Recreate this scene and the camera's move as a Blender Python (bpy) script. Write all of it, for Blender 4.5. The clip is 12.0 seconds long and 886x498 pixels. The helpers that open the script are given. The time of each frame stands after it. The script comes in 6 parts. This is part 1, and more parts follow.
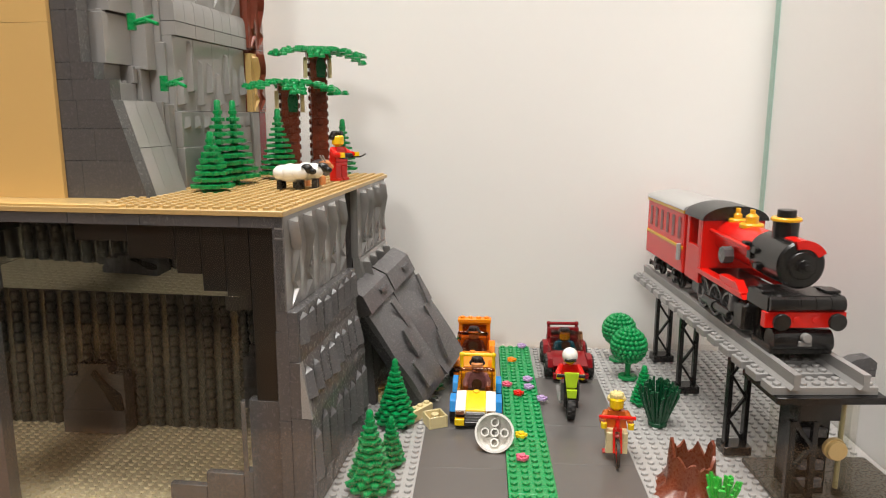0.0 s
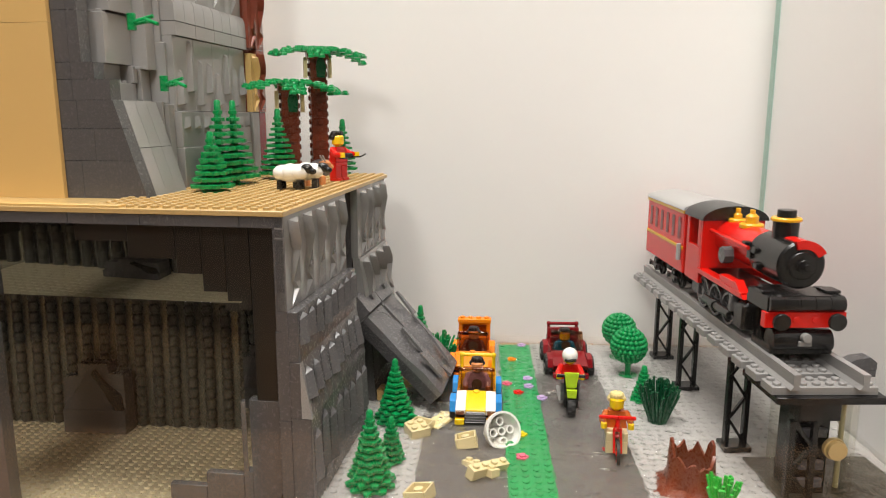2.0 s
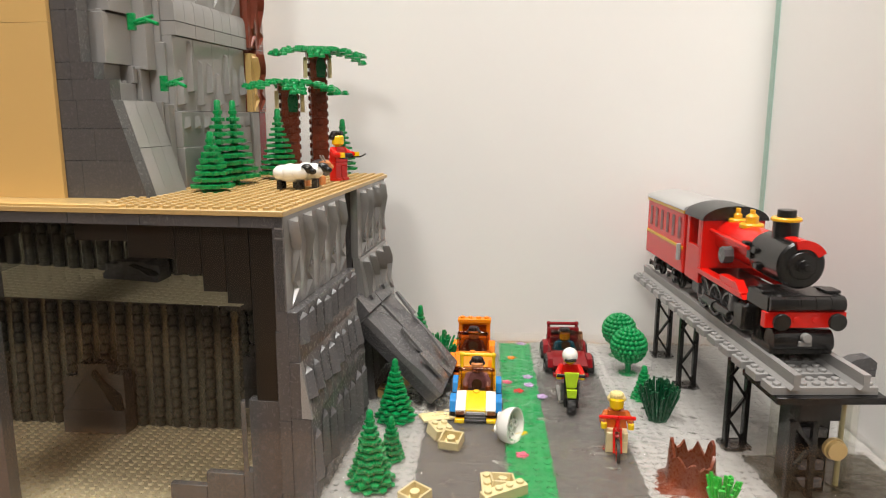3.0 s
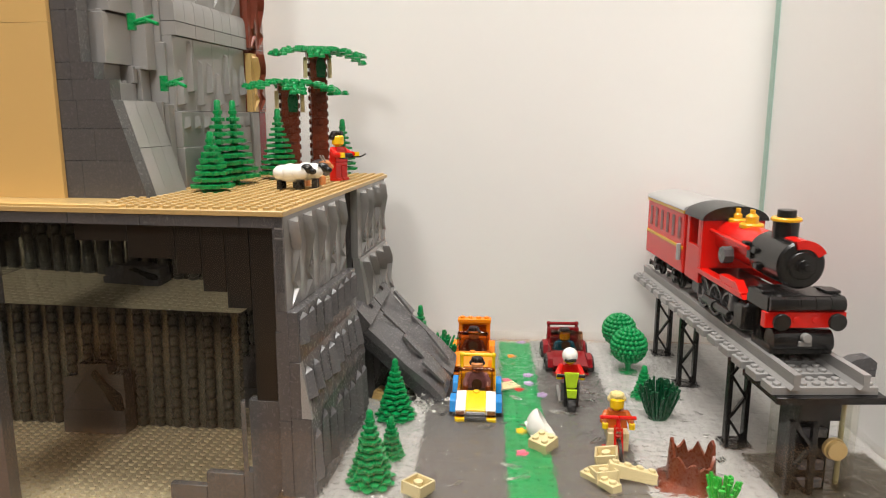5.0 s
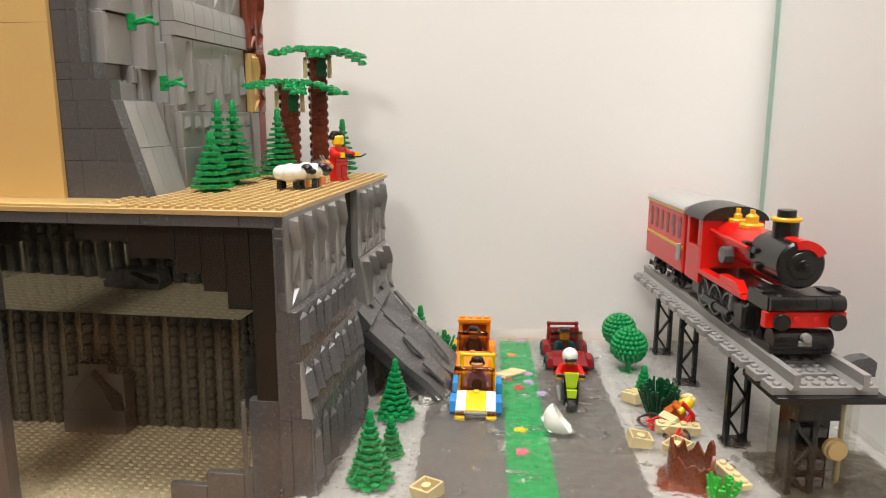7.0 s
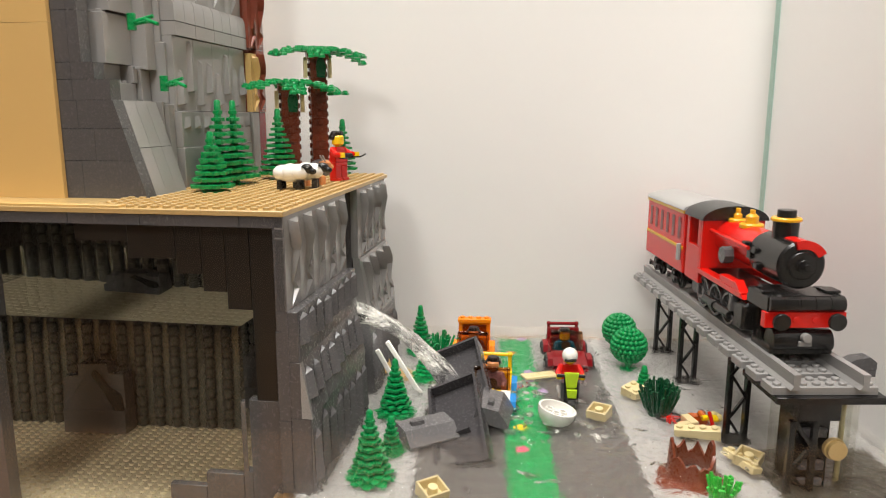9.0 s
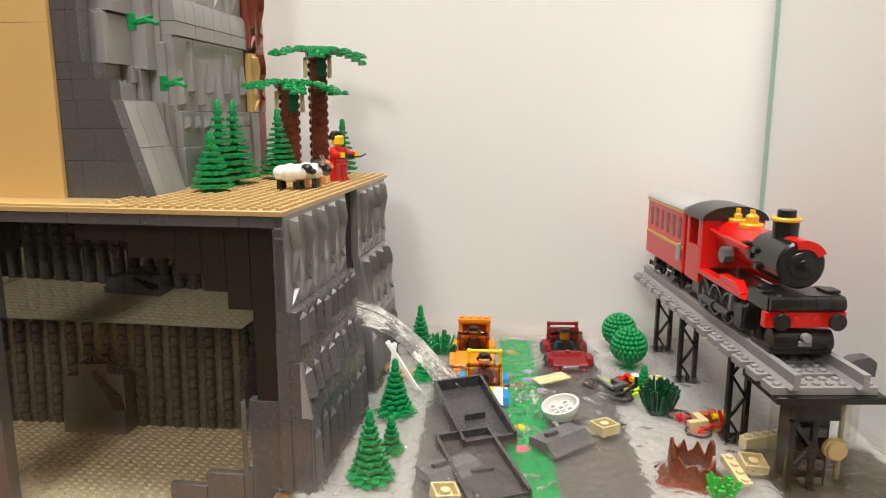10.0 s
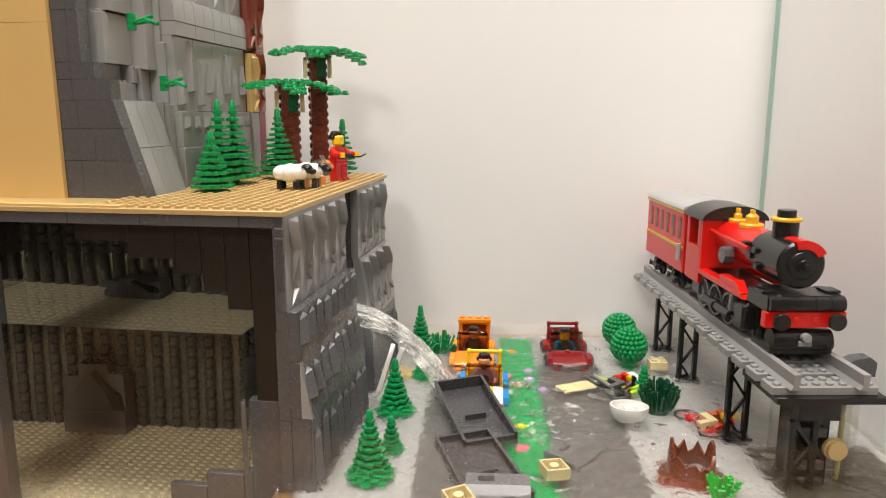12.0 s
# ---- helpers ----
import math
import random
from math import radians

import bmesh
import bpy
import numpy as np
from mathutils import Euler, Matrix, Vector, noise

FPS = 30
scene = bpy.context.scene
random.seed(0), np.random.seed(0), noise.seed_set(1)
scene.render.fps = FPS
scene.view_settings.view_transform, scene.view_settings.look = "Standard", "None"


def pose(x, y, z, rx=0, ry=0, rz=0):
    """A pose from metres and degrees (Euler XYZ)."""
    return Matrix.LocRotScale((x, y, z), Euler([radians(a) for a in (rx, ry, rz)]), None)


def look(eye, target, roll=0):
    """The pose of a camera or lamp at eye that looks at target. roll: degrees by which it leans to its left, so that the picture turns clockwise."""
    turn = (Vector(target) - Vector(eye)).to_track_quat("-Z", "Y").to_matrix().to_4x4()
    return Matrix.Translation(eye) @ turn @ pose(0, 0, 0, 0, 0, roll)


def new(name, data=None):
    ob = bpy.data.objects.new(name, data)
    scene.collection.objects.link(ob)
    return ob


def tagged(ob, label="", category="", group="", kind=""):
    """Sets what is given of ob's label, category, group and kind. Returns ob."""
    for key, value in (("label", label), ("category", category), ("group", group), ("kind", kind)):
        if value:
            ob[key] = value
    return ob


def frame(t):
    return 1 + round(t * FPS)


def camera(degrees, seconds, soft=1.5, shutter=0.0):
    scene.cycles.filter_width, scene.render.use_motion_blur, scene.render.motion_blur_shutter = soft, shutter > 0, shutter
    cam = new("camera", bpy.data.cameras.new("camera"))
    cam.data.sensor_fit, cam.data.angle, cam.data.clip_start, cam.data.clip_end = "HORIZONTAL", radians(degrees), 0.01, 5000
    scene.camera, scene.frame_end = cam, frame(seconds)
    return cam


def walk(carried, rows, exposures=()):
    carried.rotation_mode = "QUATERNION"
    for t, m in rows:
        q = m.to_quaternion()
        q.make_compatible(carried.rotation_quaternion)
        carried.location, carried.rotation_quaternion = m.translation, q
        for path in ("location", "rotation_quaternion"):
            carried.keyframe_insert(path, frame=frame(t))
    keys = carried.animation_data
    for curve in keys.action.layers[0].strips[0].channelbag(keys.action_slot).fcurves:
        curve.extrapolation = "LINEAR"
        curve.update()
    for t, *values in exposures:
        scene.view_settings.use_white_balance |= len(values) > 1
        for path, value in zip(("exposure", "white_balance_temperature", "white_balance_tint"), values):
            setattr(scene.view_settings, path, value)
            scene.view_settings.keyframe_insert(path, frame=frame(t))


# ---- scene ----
# ---- camera ----
cam = camera(64.6, 12.0, soft=1.05)
CAM_POSE = pose(0, 0, 0.2444, 90 - 10.776, 0, 3.26)
walk(cam, [(0, CAM_POSE), (12, CAM_POSE)], exposures=[(0, 0.36), (12, 0.36)])

# ---- light: unseen lamps, one overhead and one at the front left ----
world = bpy.data.worlds.new("room_world")
scene.world = world
world.use_nodes = True
world.node_tree.nodes["Background"].inputs[0].default_value = (1.0, 0.95, 0.9, 1)
world.node_tree.nodes["Background"].inputs[1].default_value = 0.05


def area_lamp(name, eye, target, sx, sy, watts, colour):
    data = bpy.data.lights.new(name, "AREA")
    data.shape, data.size, data.size_y, data.energy, data.color = "RECTANGLE", sx, sy, watts, colour
    ob = new(name, data)
    ob.matrix_world = look(eye, target)
    return ob


LAMP = (1.0, 0.955, 0.915)
area_lamp("unseen_lamp", (-0.06, 0.10, 1.64), (-0.02, 0.14, 0), 1.2, 0.6, 30, LAMP)
# Unseen lamp below ceiling height, set to suit front brightness and tree shadows.
area_lamp("unseen_lamp", (-0.50, -1.50, 1.30), (-0.05, 0.4, 0.1), 0.35, 0.3, 10, LAMP)


# ---- materials ----
def lin(h):
    c = [int(h[i:i + 2], 16) / 255 for i in (0, 2, 4)]
    return tuple(v / 12.92 if v <= 0.04045 else ((v + 0.055) / 1.055) ** 2.4 for v in c) + (1,)


def plastic(name, h, rough=0.24, bump=0.03, vary=0.06, alpha=0.0, scale=60):
    """Moulded plastic: slight tone drift, fine scuffs that roughen it, soft relief."""
    m = bpy.data.materials.new(name)
    m.use_nodes = True
    nt = m.node_tree
    p = nt.nodes["Principled BSDF"]
    geo = nt.nodes.new("ShaderNodeNewGeometry")
    info = nt.nodes.new("ShaderNodeObjectInfo")
    tex = nt.nodes.new("ShaderNodeTexCoord")
    n1 = nt.nodes.new("ShaderNodeTexNoise")
    n1.inputs["Scale"].default_value, n1.inputs["Detail"].default_value = scale, 4
    n2 = nt.nodes.new("ShaderNodeTexNoise")
    n2.inputs["Scale"].default_value, n2.inputs["Detail"].default_value = scale * 9, 3
    nt.links.new(tex.outputs["Object"], n1.inputs["Vector"])
    nt.links.new(tex.outputs["Object"], n2.inputs["Vector"])
    add = nt.nodes.new("ShaderNodeMath")
    add.operation = "ADD"
    nt.links.new(geo.outputs["Random Per Island"], add.inputs[0])
    nt.links.new(info.outputs["Random"], add.inputs[1])
    mul = nt.nodes.new("ShaderNodeMath")
    mul.operation, mul.inputs[1].default_value = "MULTIPLY_ADD", vary
    mul.inputs[2].default_value = 1 - 1.5 * vary
    nt.links.new(add.outputs[0], mul.inputs[0])
    mul2 = nt.nodes.new("ShaderNodeMath")
    mul2.operation, mul2.inputs[1].default_value = "MULTIPLY_ADD", vary
    nt.links.new(n1.outputs["Fac"], mul2.inputs[0])
    nt.links.new(mul.outputs[0], mul2.inputs[2])
    hsv = nt.nodes.new("ShaderNodeHueSaturation")
    hsv.inputs["Color"].default_value = lin(h)
    nt.links.new(mul2.outputs[0], hsv.inputs["Value"])
    nt.links.new(hsv.outputs[0], p.inputs["Base Color"])
    r = nt.nodes.new("ShaderNodeMath")
    r.operation, r.inputs[1].default_value, r.inputs[2].default_value = "MULTIPLY_ADD", 0.14, rough - 0.07
    nt.links.new(n2.outputs["Fac"], r.inputs[0])
    nt.links.new(r.outputs[0], p.inputs["Roughness"])
    b = nt.nodes.new("ShaderNodeBump")
    b.inputs["Strength"].default_value, b.inputs["Distance"].default_value = bump, 0.0006
    nt.links.new(n1.outputs["Fac"], b.inputs["Height"])
    nt.links.new(b.outputs[0], p.inputs["Normal"])
    if alpha:
        p.inputs["Transmission Weight"].default_value = alpha
        p.inputs["IOR"].default_value = 1.15
    return m


def water_material(name, tint, ripple, scale, rough=0.02, foam=0.0, foam_scale=40.0, stretch=(1, 1, 1), least=0.54):
    m = bpy.data.materials.new(name)
    m.use_nodes = True
    nt = m.node_tree
    p = nt.nodes["Principled BSDF"]
    p.inputs["Base Color"].default_value = tint
    p.inputs["Transmission Weight"].default_value = 1
    p.inputs["IOR"].default_value = 1.33
    p.inputs["Roughness"].default_value = rough
    tex = nt.nodes.new("ShaderNodeTexCoord")
    n1 = nt.nodes.new("ShaderNodeTexNoise")
    n1.inputs["Scale"].default_value, n1.inputs["Detail"].default_value = scale, 5
    n1.inputs["Distortion"].default_value = 1.2
    nt.links.new(tex.outputs["Object"], n1.inputs["Vector"])
    b = nt.nodes.new("ShaderNodeBump")
    b.inputs["Strength"].default_value, b.inputs["Distance"].default_value = ripple, 0.004
    nt.links.new(n1.outputs["Fac"], b.inputs["Height"])
    nt.links.new(b.outputs[0], p.inputs["Normal"])
    if foam:
        n2 = nt.nodes.new("ShaderNodeTexNoise")
        n2.inputs["Scale"].default_value, n2.inputs["Detail"].default_value = foam_scale, 8
        n2.inputs["Roughness"].default_value, n2.inputs["Distortion"].default_value = 0.7, 1.0
        mp = nt.nodes.new("ShaderNodeMapping")
        mp.inputs["Scale"].default_value = stretch
        nt.links.new(tex.outputs["Object"], mp.inputs["Vector"])
        nt.links.new(mp.outputs[0], n2.inputs["Vector"])
        ramp = nt.nodes.new("ShaderNodeMapRange")
        ramp.inputs["From Min"].default_value, ramp.inputs["From Max"].default_value = least, least + 0.18
        ramp.inputs["To Max"].default_value = foam
        nt.links.new(n2.outputs["Fac"], ramp.inputs["Value"])
        white = nt.nodes.new("ShaderNodeBsdfDiffuse")
        white.inputs["Color"].default_value = (0.75, 0.73, 0.68, 1)
        mix = nt.nodes.new("ShaderNodeMixShader")
        nt.links.new(ramp.outputs[0], mix.inputs[0])
        nt.links.new(p.outputs[0], mix.inputs[1])
        nt.links.new(white.outputs[0], mix.inputs[2])
        nt.links.new(mix.outputs[0], nt.nodes["Material Output"].inputs["Surface"])
    return m


def glass_material(name, tint, gloss=0.05):
    m = bpy.data.materials.new(name)
    m.use_nodes = True
    nt = m.node_tree
    nt.nodes.remove(nt.nodes["Principled BSDF"])
    t = nt.nodes.new("ShaderNodeBsdfTransparent")
    t.inputs[0].default_value = tint
    g = nt.nodes.new("ShaderNodeBsdfGlossy")
    g.inputs["Roughness"].default_value = 0.03
    mix = nt.nodes.new("ShaderNodeMixShader")
    mix.inputs[0].default_value = gloss
    nt.links.new(t.outputs[0], mix.inputs[1])
    nt.links.new(g.outputs[0], mix.inputs[2])
    nt.links.new(mix.outputs[0], nt.nodes["Material Output"].inputs["Surface"])
    return m


def paint(name, h, rough=0.85, scale=4.0, vary=0.05, bump=0.15):
    return plastic(name, h, rough, bump, vary, 0.0, scale)


M_WALL = paint("white_wall_paint", "ECEAE7", 0.75, 6, 0.03)
# For unseen walls; dark enough to cut pane haze and bounce light.
M_ROOM = paint("grey_beige_wall_paint", "8E867B", 0.8, 6, 0.05)
M_TABLE = paint("orange_brown_wood", "B0855A", 0.45, 14, 0.2)
M_FLOOR = paint("dark_brown_wood", "4A3B30", 0.5, 14, 0.25)
M_LGREY = plastic("light_grey_plastic", "A8A6A4", 0.3)
# Darkened so the colour carries the dimness inside the chamber.
M_CHAMBER = plastic("dimmed_olive_grey_plastic", "46443C", 0.28, 0.03)
M_ROAD = plastic("road_grey_plastic", "5F5C5A", 0.3, 0.05)
M_DGREY = plastic("dark_grey_plastic", "575556", 0.26, 0.03)
M_ROCK = plastic("rock_grey_plastic", "666465", 0.26, 0.03, 0.1)
# Lit copy of the cliff grey: light on the side faces is in the colour.
M_ROCK2 = plastic("side_lit_grey_plastic", "979593", 0.10, 0.02, 0.06)
M_REDROCK = plastic("red_brown_rock_plastic", "8E4A3A", 0.10, 0.03, 0.1)
# Shaded copy of the rock grey, for panel hollows and the chamber roof.
M_HOLLOW = plastic("shaded_grey_plastic", "454345", 0.26, 0.03)
M_MGREY = plastic("mid_grey_plastic", "918F8D", 0.3)
M_BLACK = plastic("black_plastic", "1B1A1A", 0.25)
M_GREEN = plastic("green_plastic", "088D4B", 0.28)
M_DKGREEN = plastic("dark_green_plastic", "0B4A2C", 0.28)
M_BRIGHT = plastic("bright_green_plastic", "2FB23C", 0.28)
M_TAN = plastic("tan_plastic", "C2A36C", 0.32)
M_DKTAN = plastic("ochre_plastic", "DAB574", 0.3)
M_GOLD = plastic("gold_yellow_plastic", "E2A81E", 0.22)
# Darkened to give the hanging arch bricks the shade they lack.
M_ARCH = plastic("shaded_brown_black_plastic", "1F1B16", 0.4)
M_LAYER = plastic("pale_tan_plastic", "CFC1A2", 0.3)
M_SAND = plastic("sand_plastic", "DCCB9A", 0.32)
M_RED = plastic("red_plastic", "D8180F", 0.22)
M_DKRED = plastic("dark_red_plastic", "7E0F17", 0.22)
M_AMBER = plastic("amber_plastic", "BF5A18", 0.25)
M_BROWN = plastic("reddish_brown_plastic", "733420", 0.28)
M_ORANGE = plastic("orange_plastic", "F08A10", 0.25)
M_YELLOW = plastic("yellow_plastic", "F5CC14", 0.25)
M_BLUE = plastic("blue_plastic", "1A7FC4", 0.25)
M_WHITE = plastic("white_plastic", "F0EDE6", 0.25)
M_LIME = plastic("lime_plastic", "B8D82A", 0.25)
M_PINK = plastic("pink_plastic", "E0607F", 0.28)
M_LILAC = plastic("lilac_plastic", "B79AC8", 0.28)
M_SKIN = plastic("nougat_plastic", "D08A54", 0.3)
M_HAIRB = plastic("black_hair_plastic", "1E1410", 0.3)
M_HAIRY = plastic("blond_hair_plastic", "E3CF8C", 0.3)
M_RUBBER = plastic("black_rubber", "232120", 0.6)
M_SMOKE = glass_material("smoked_clear_plastic", (0.70, 0.54, 0.40, 1))
M_CLEAR = glass_material("clear_plastic", (0.93, 0.93, 0.9, 1))
M_FRONT = glass_material("tank_front_glass", (0.985, 0.99, 0.985, 1), 0.022)
M_GLASS = glass_material("tank_glass_edge", (0.80, 0.92, 0.89, 1))
M_WATER = water_material("flood_water", (0.78, 0.77, 0.73, 1), 0.95, 70, 0.02, 0.35, 46, (1, 2.2, 1), 0.62)
M_RESERVOIR = water_material("reservoir_water", (0.93, 0.95, 0.88, 1), 0.02, 30, 0.0)
M_JET = water_material("jet_water", (0.97, 0.97, 0.96, 1), 0.9, 110, 0.06, 0.95, 60, (0.45, 2.4, 2.4), 0.51)
M_FOAM = water_material("foam_water", (0.97, 0.97, 0.95, 1), 0.9, 150, 0.1, 0.8, 120)


# ---- mesh builder ----
class Build:
    """Collects simple solids into one mesh; i is the material slot."""

    def __init__(self):
        self.v, self.f, self.m, self.x = [], [], [], Matrix()

    def add(self, vs, fs, i=0):
        o = len(self.v)
        self.v += [self.x @ Vector(p) for p in vs]
        self.f += [tuple(a + o for a in q) for q in fs]
        self.m += [i] * len(fs)
        return self

    def box(self, x0, x1, y0, y1, z0, z1, i=0, b=0.0004):
        """Box with chamfered vertical and top edges."""
        w = min(b, (x1 - x0) / 3, (y1 - y0) / 3, (z1 - z0) / 3)

        def ring(d, z):
            a0, a1, c0, c1 = x0 + d, x1 - d, y0 + d, y1 - d
            return [(a0 + w, c0, z), (a1 - w, c0, z), (a1, c0 + w, z), (a1, c1 - w, z), (a1 - w, c1, z), (a0 + w, c1, z), (a0, c1 - w, z), (a0, c0 + w, z)]
        vs = ring(0, z0) + ring(0, z1 - w) + ring(w, z1)
        fs = [tuple(range(7, -1, -1)), tuple(range(16, 24))]
        for r in (0, 8):
            fs += [(r + k, r + (k + 1) % 8, r + 8 + (k + 1) % 8, r + 8 + k) for k in range(8)]
        return self.add(vs, fs, i)

    def rings(self, rs, i=0, n=12, caps=True):
        """Lathe along z: rows of (radius, z)."""
        vs, fs = [], []
        for r, z in rs:
            vs += [(r * math.cos(2 * math.pi * k / n), r * math.sin(2 * math.pi * k / n), z) for k in range(n)]
        for j in range(len(rs) - 1):
            fs += [(j * n + k, j * n + (k + 1) % n, (j + 1) * n + (k + 1) % n, (j + 1) * n + k) for k in range(n)]
        if caps:
            fs += [tuple(range(n - 1, -1, -1)), tuple(range((len(rs) - 1) * n, len(rs) * n))]
        return self.add(vs, fs, i)

    def cyl(self, m, r, h, i=0, n=12, b=0.0003):
        old = self.x
        self.x = old @ m
        self.rings([(r, 0), (r, h - b), (r - b, h)], i, n)
        self.x = old
        return self

    def tube(self, a, c, r, i=0, n=8):
        """Round bar from a to c."""
        a, c = Vector(a), Vector(c)
        d = c - a
        m = Matrix.Translation(a) @ d.to_track_quat("Z", "Y").to_matrix().to_4x4()
        return self.cyl(m, r, d.length, i, n, 0.0001)

    def bar(self, a, c, w, t, i=0):
        """Flat bar from a to c."""
        a, c = Vector(a), Vector(c)
        d = c - a
        old = self.x
        self.x = old @ Matrix.Translation(a) @ d.to_track_quat("Z", "Y").to_matrix().to_4x4()
        self.box(-w / 2, w / 2, -t / 2, t / 2, 0, d.length, i, 0.0002)
        self.x = old
        return self

    def prism(self, pts, d0, d1, axis="y", i=0):
        """Polygon (u, v) pushed from d0 to d1 along an axis; u, v are the other two axes in order."""
        def p(u, v, d):
            return {"x": (d, u, v), "y": (u, d, v), "z": (u, v, d)}[axis]
        n = len(pts)
        vs = [p(u, v, d0) for u, v in pts] + [p(u, v, d1) for u, v in pts]
        fs = [tuple(range(n)), tuple(range(2 * n - 1, n - 1, -1))]
        fs += [(k, n + k, n + (k + 1) % n, (k + 1) % n) for k in range(n)]
        return self.add(vs, fs, i)

    def studs(self, x0, y0, nx, ny, z, i=0, n=10, skip=None):
        for a in range(nx):
            for c in range(ny):
                if skip and skip(a, c):
                    continue
                self.cyl(pose(x0 + (a + 0.5) * 0.008, y0 + (c + 0.5) * 0.008, z), 0.00245, 0.0018, i, n)
        return self

    def ball(self, c, r, i=0, n=10, sx=1, sy=1, sz=1):
        old = self.x
        self.x = old @ Matrix.Translation(c) @ Matrix.Diagonal((sx, sy, sz, 1))
        k = n // 2 + 1
        self.rings([(max(r * math.sin(math.pi * j / k), r * 0.02), -r * math.cos(math.pi * j / k)) for j in range(k + 1)], i, n)
        self.x = old
        return self

    def mesh(self, name, mats):
        me = bpy.data.meshes.new(name)
        me.from_pydata([tuple(v) for v in self.v], [], self.f)
        for m in mats if isinstance(mats, (list, tuple)) else [mats]:
            me.materials.append(m)
        me.polygons.foreach_set("material_index", self.m)
        bm = bmesh.new()
        bm.from_mesh(me)
        bmesh.ops.recalc_face_normals(bm, faces=bm.faces)
        bm.to_mesh(me)
        bm.free()
        me.shade_smooth()
        me.set_sharp_from_angle(angle=radians(32))
        return me


def part(name, build, mats, parent=None, label="", m=None):
    ob = new(name, build.mesh(name, mats))
    if m is not None:
        ob.matrix_basis = m
    if parent is not None:
        ob.parent = parent
    if label:
        ob["label"] = label
    return ob


def thing(name, m, label, category, group="", kind=""):
    ob = new(name)
    ob.empty_display_size = 0.01
    ob.matrix_basis = m
    return tagged(ob, label, category, group, kind)


def solid(name, build, mats, label, category, m=None, group="", kind=""):
    return tagged(part(name, build, mats, None, "", m), label, category, group, kind)


# ---- room ----
def room():
    b = Build().box(-2.6, 2.6, 0.745, 0.85, -0.75, 1.7)
    solid("wall_north", b, M_WALL, "plain warm white painted wall behind the tank", "wall", kind="structure")
    # Walls out of view, added to shape the reflections and fill light.
    b = Build().box(-2.6, 2.6, -2.4, -2.3, -0.75, 1.7)
    solid("wall_south", b, M_ROOM, "unseen grey-beige room wall added to limit reflected light", "wall", kind="structure")
    b = Build().box(-2.7, -2.6, -2.4, 0.85, -0.75, 1.7)
    solid("wall_west", b, M_ROOM, "unseen grey-beige room wall added to limit reflected light", "wall", kind="structure")
    b = Build().box(2.6, 2.7, -2.4, 0.85, -0.75, 1.7)
    solid("wall_east", b, M_ROOM, "unseen grey-beige room wall added to limit reflected light", "wall", kind="structure")
    b = Build().box(-2.7, 2.7, -2.4, 0.85, 1.7, 1.8)
    solid("ceiling", b, M_WALL, "plain white ceiling", "ceiling", kind="structure")
    b = Build().box(-2.7, 2.7, -2.4, 0.85, -0.8, -0.75)
    solid("floor", b, M_FLOOR, "brown wooden room floor", "floor", kind="structure")
    t = thing("table", pose(0, 0.4, -0.1), "brown wooden table carrying the tank", "table")
    part("tabletop", Build().box(-0.8, 0.8, -0.585, 0.34, -0.03, 0), M_TABLE, t)
    for x in (-0.74, 0.74):
        for y in (-0.54, 0.29):
            part("leg", Build().box(x - 0.03, x + 0.03, y - 0.03, y + 0.03, -0.649, -0.03), M_TABLE, t)
    solid("plinth", Build().box(-0.150, 0.2905, 0.26, 0.735, -0.0998, -0.0093), M_TABLE, "brown wooden plinth under the glass tank", "plinth")
    t = thing("glass_tank", pose(0, 0, 0), "clear glass tank with greenish edges", "tank")
    part("back_corner_edge", Build().box(0.2825, 0.2863, 0.727, 0.731, 0, 0.42), M_GLASS, t, "greenish glass edge")
    part("side_panel", Build().box(0.2866, 0.2905, 0.30, 0.731, -0.009, 0.42), M_WALL, t, "white backed side pane")
    pane = part("front_pane", Build().box(-0.6, 0.2865, 0.262, 0.266, -0.0095, 0.42), M_FRONT, t, "clear front pane")
    pane.visible_shadow = False
    part("bottom_pane", Build().box(-0.149, 0.286, 0.26, 0.731, -0.009, -0.0045), M_CLEAR, t)


room()


# ---- ground plates ----
GX0, GX1 = 0.0188, 0.0507


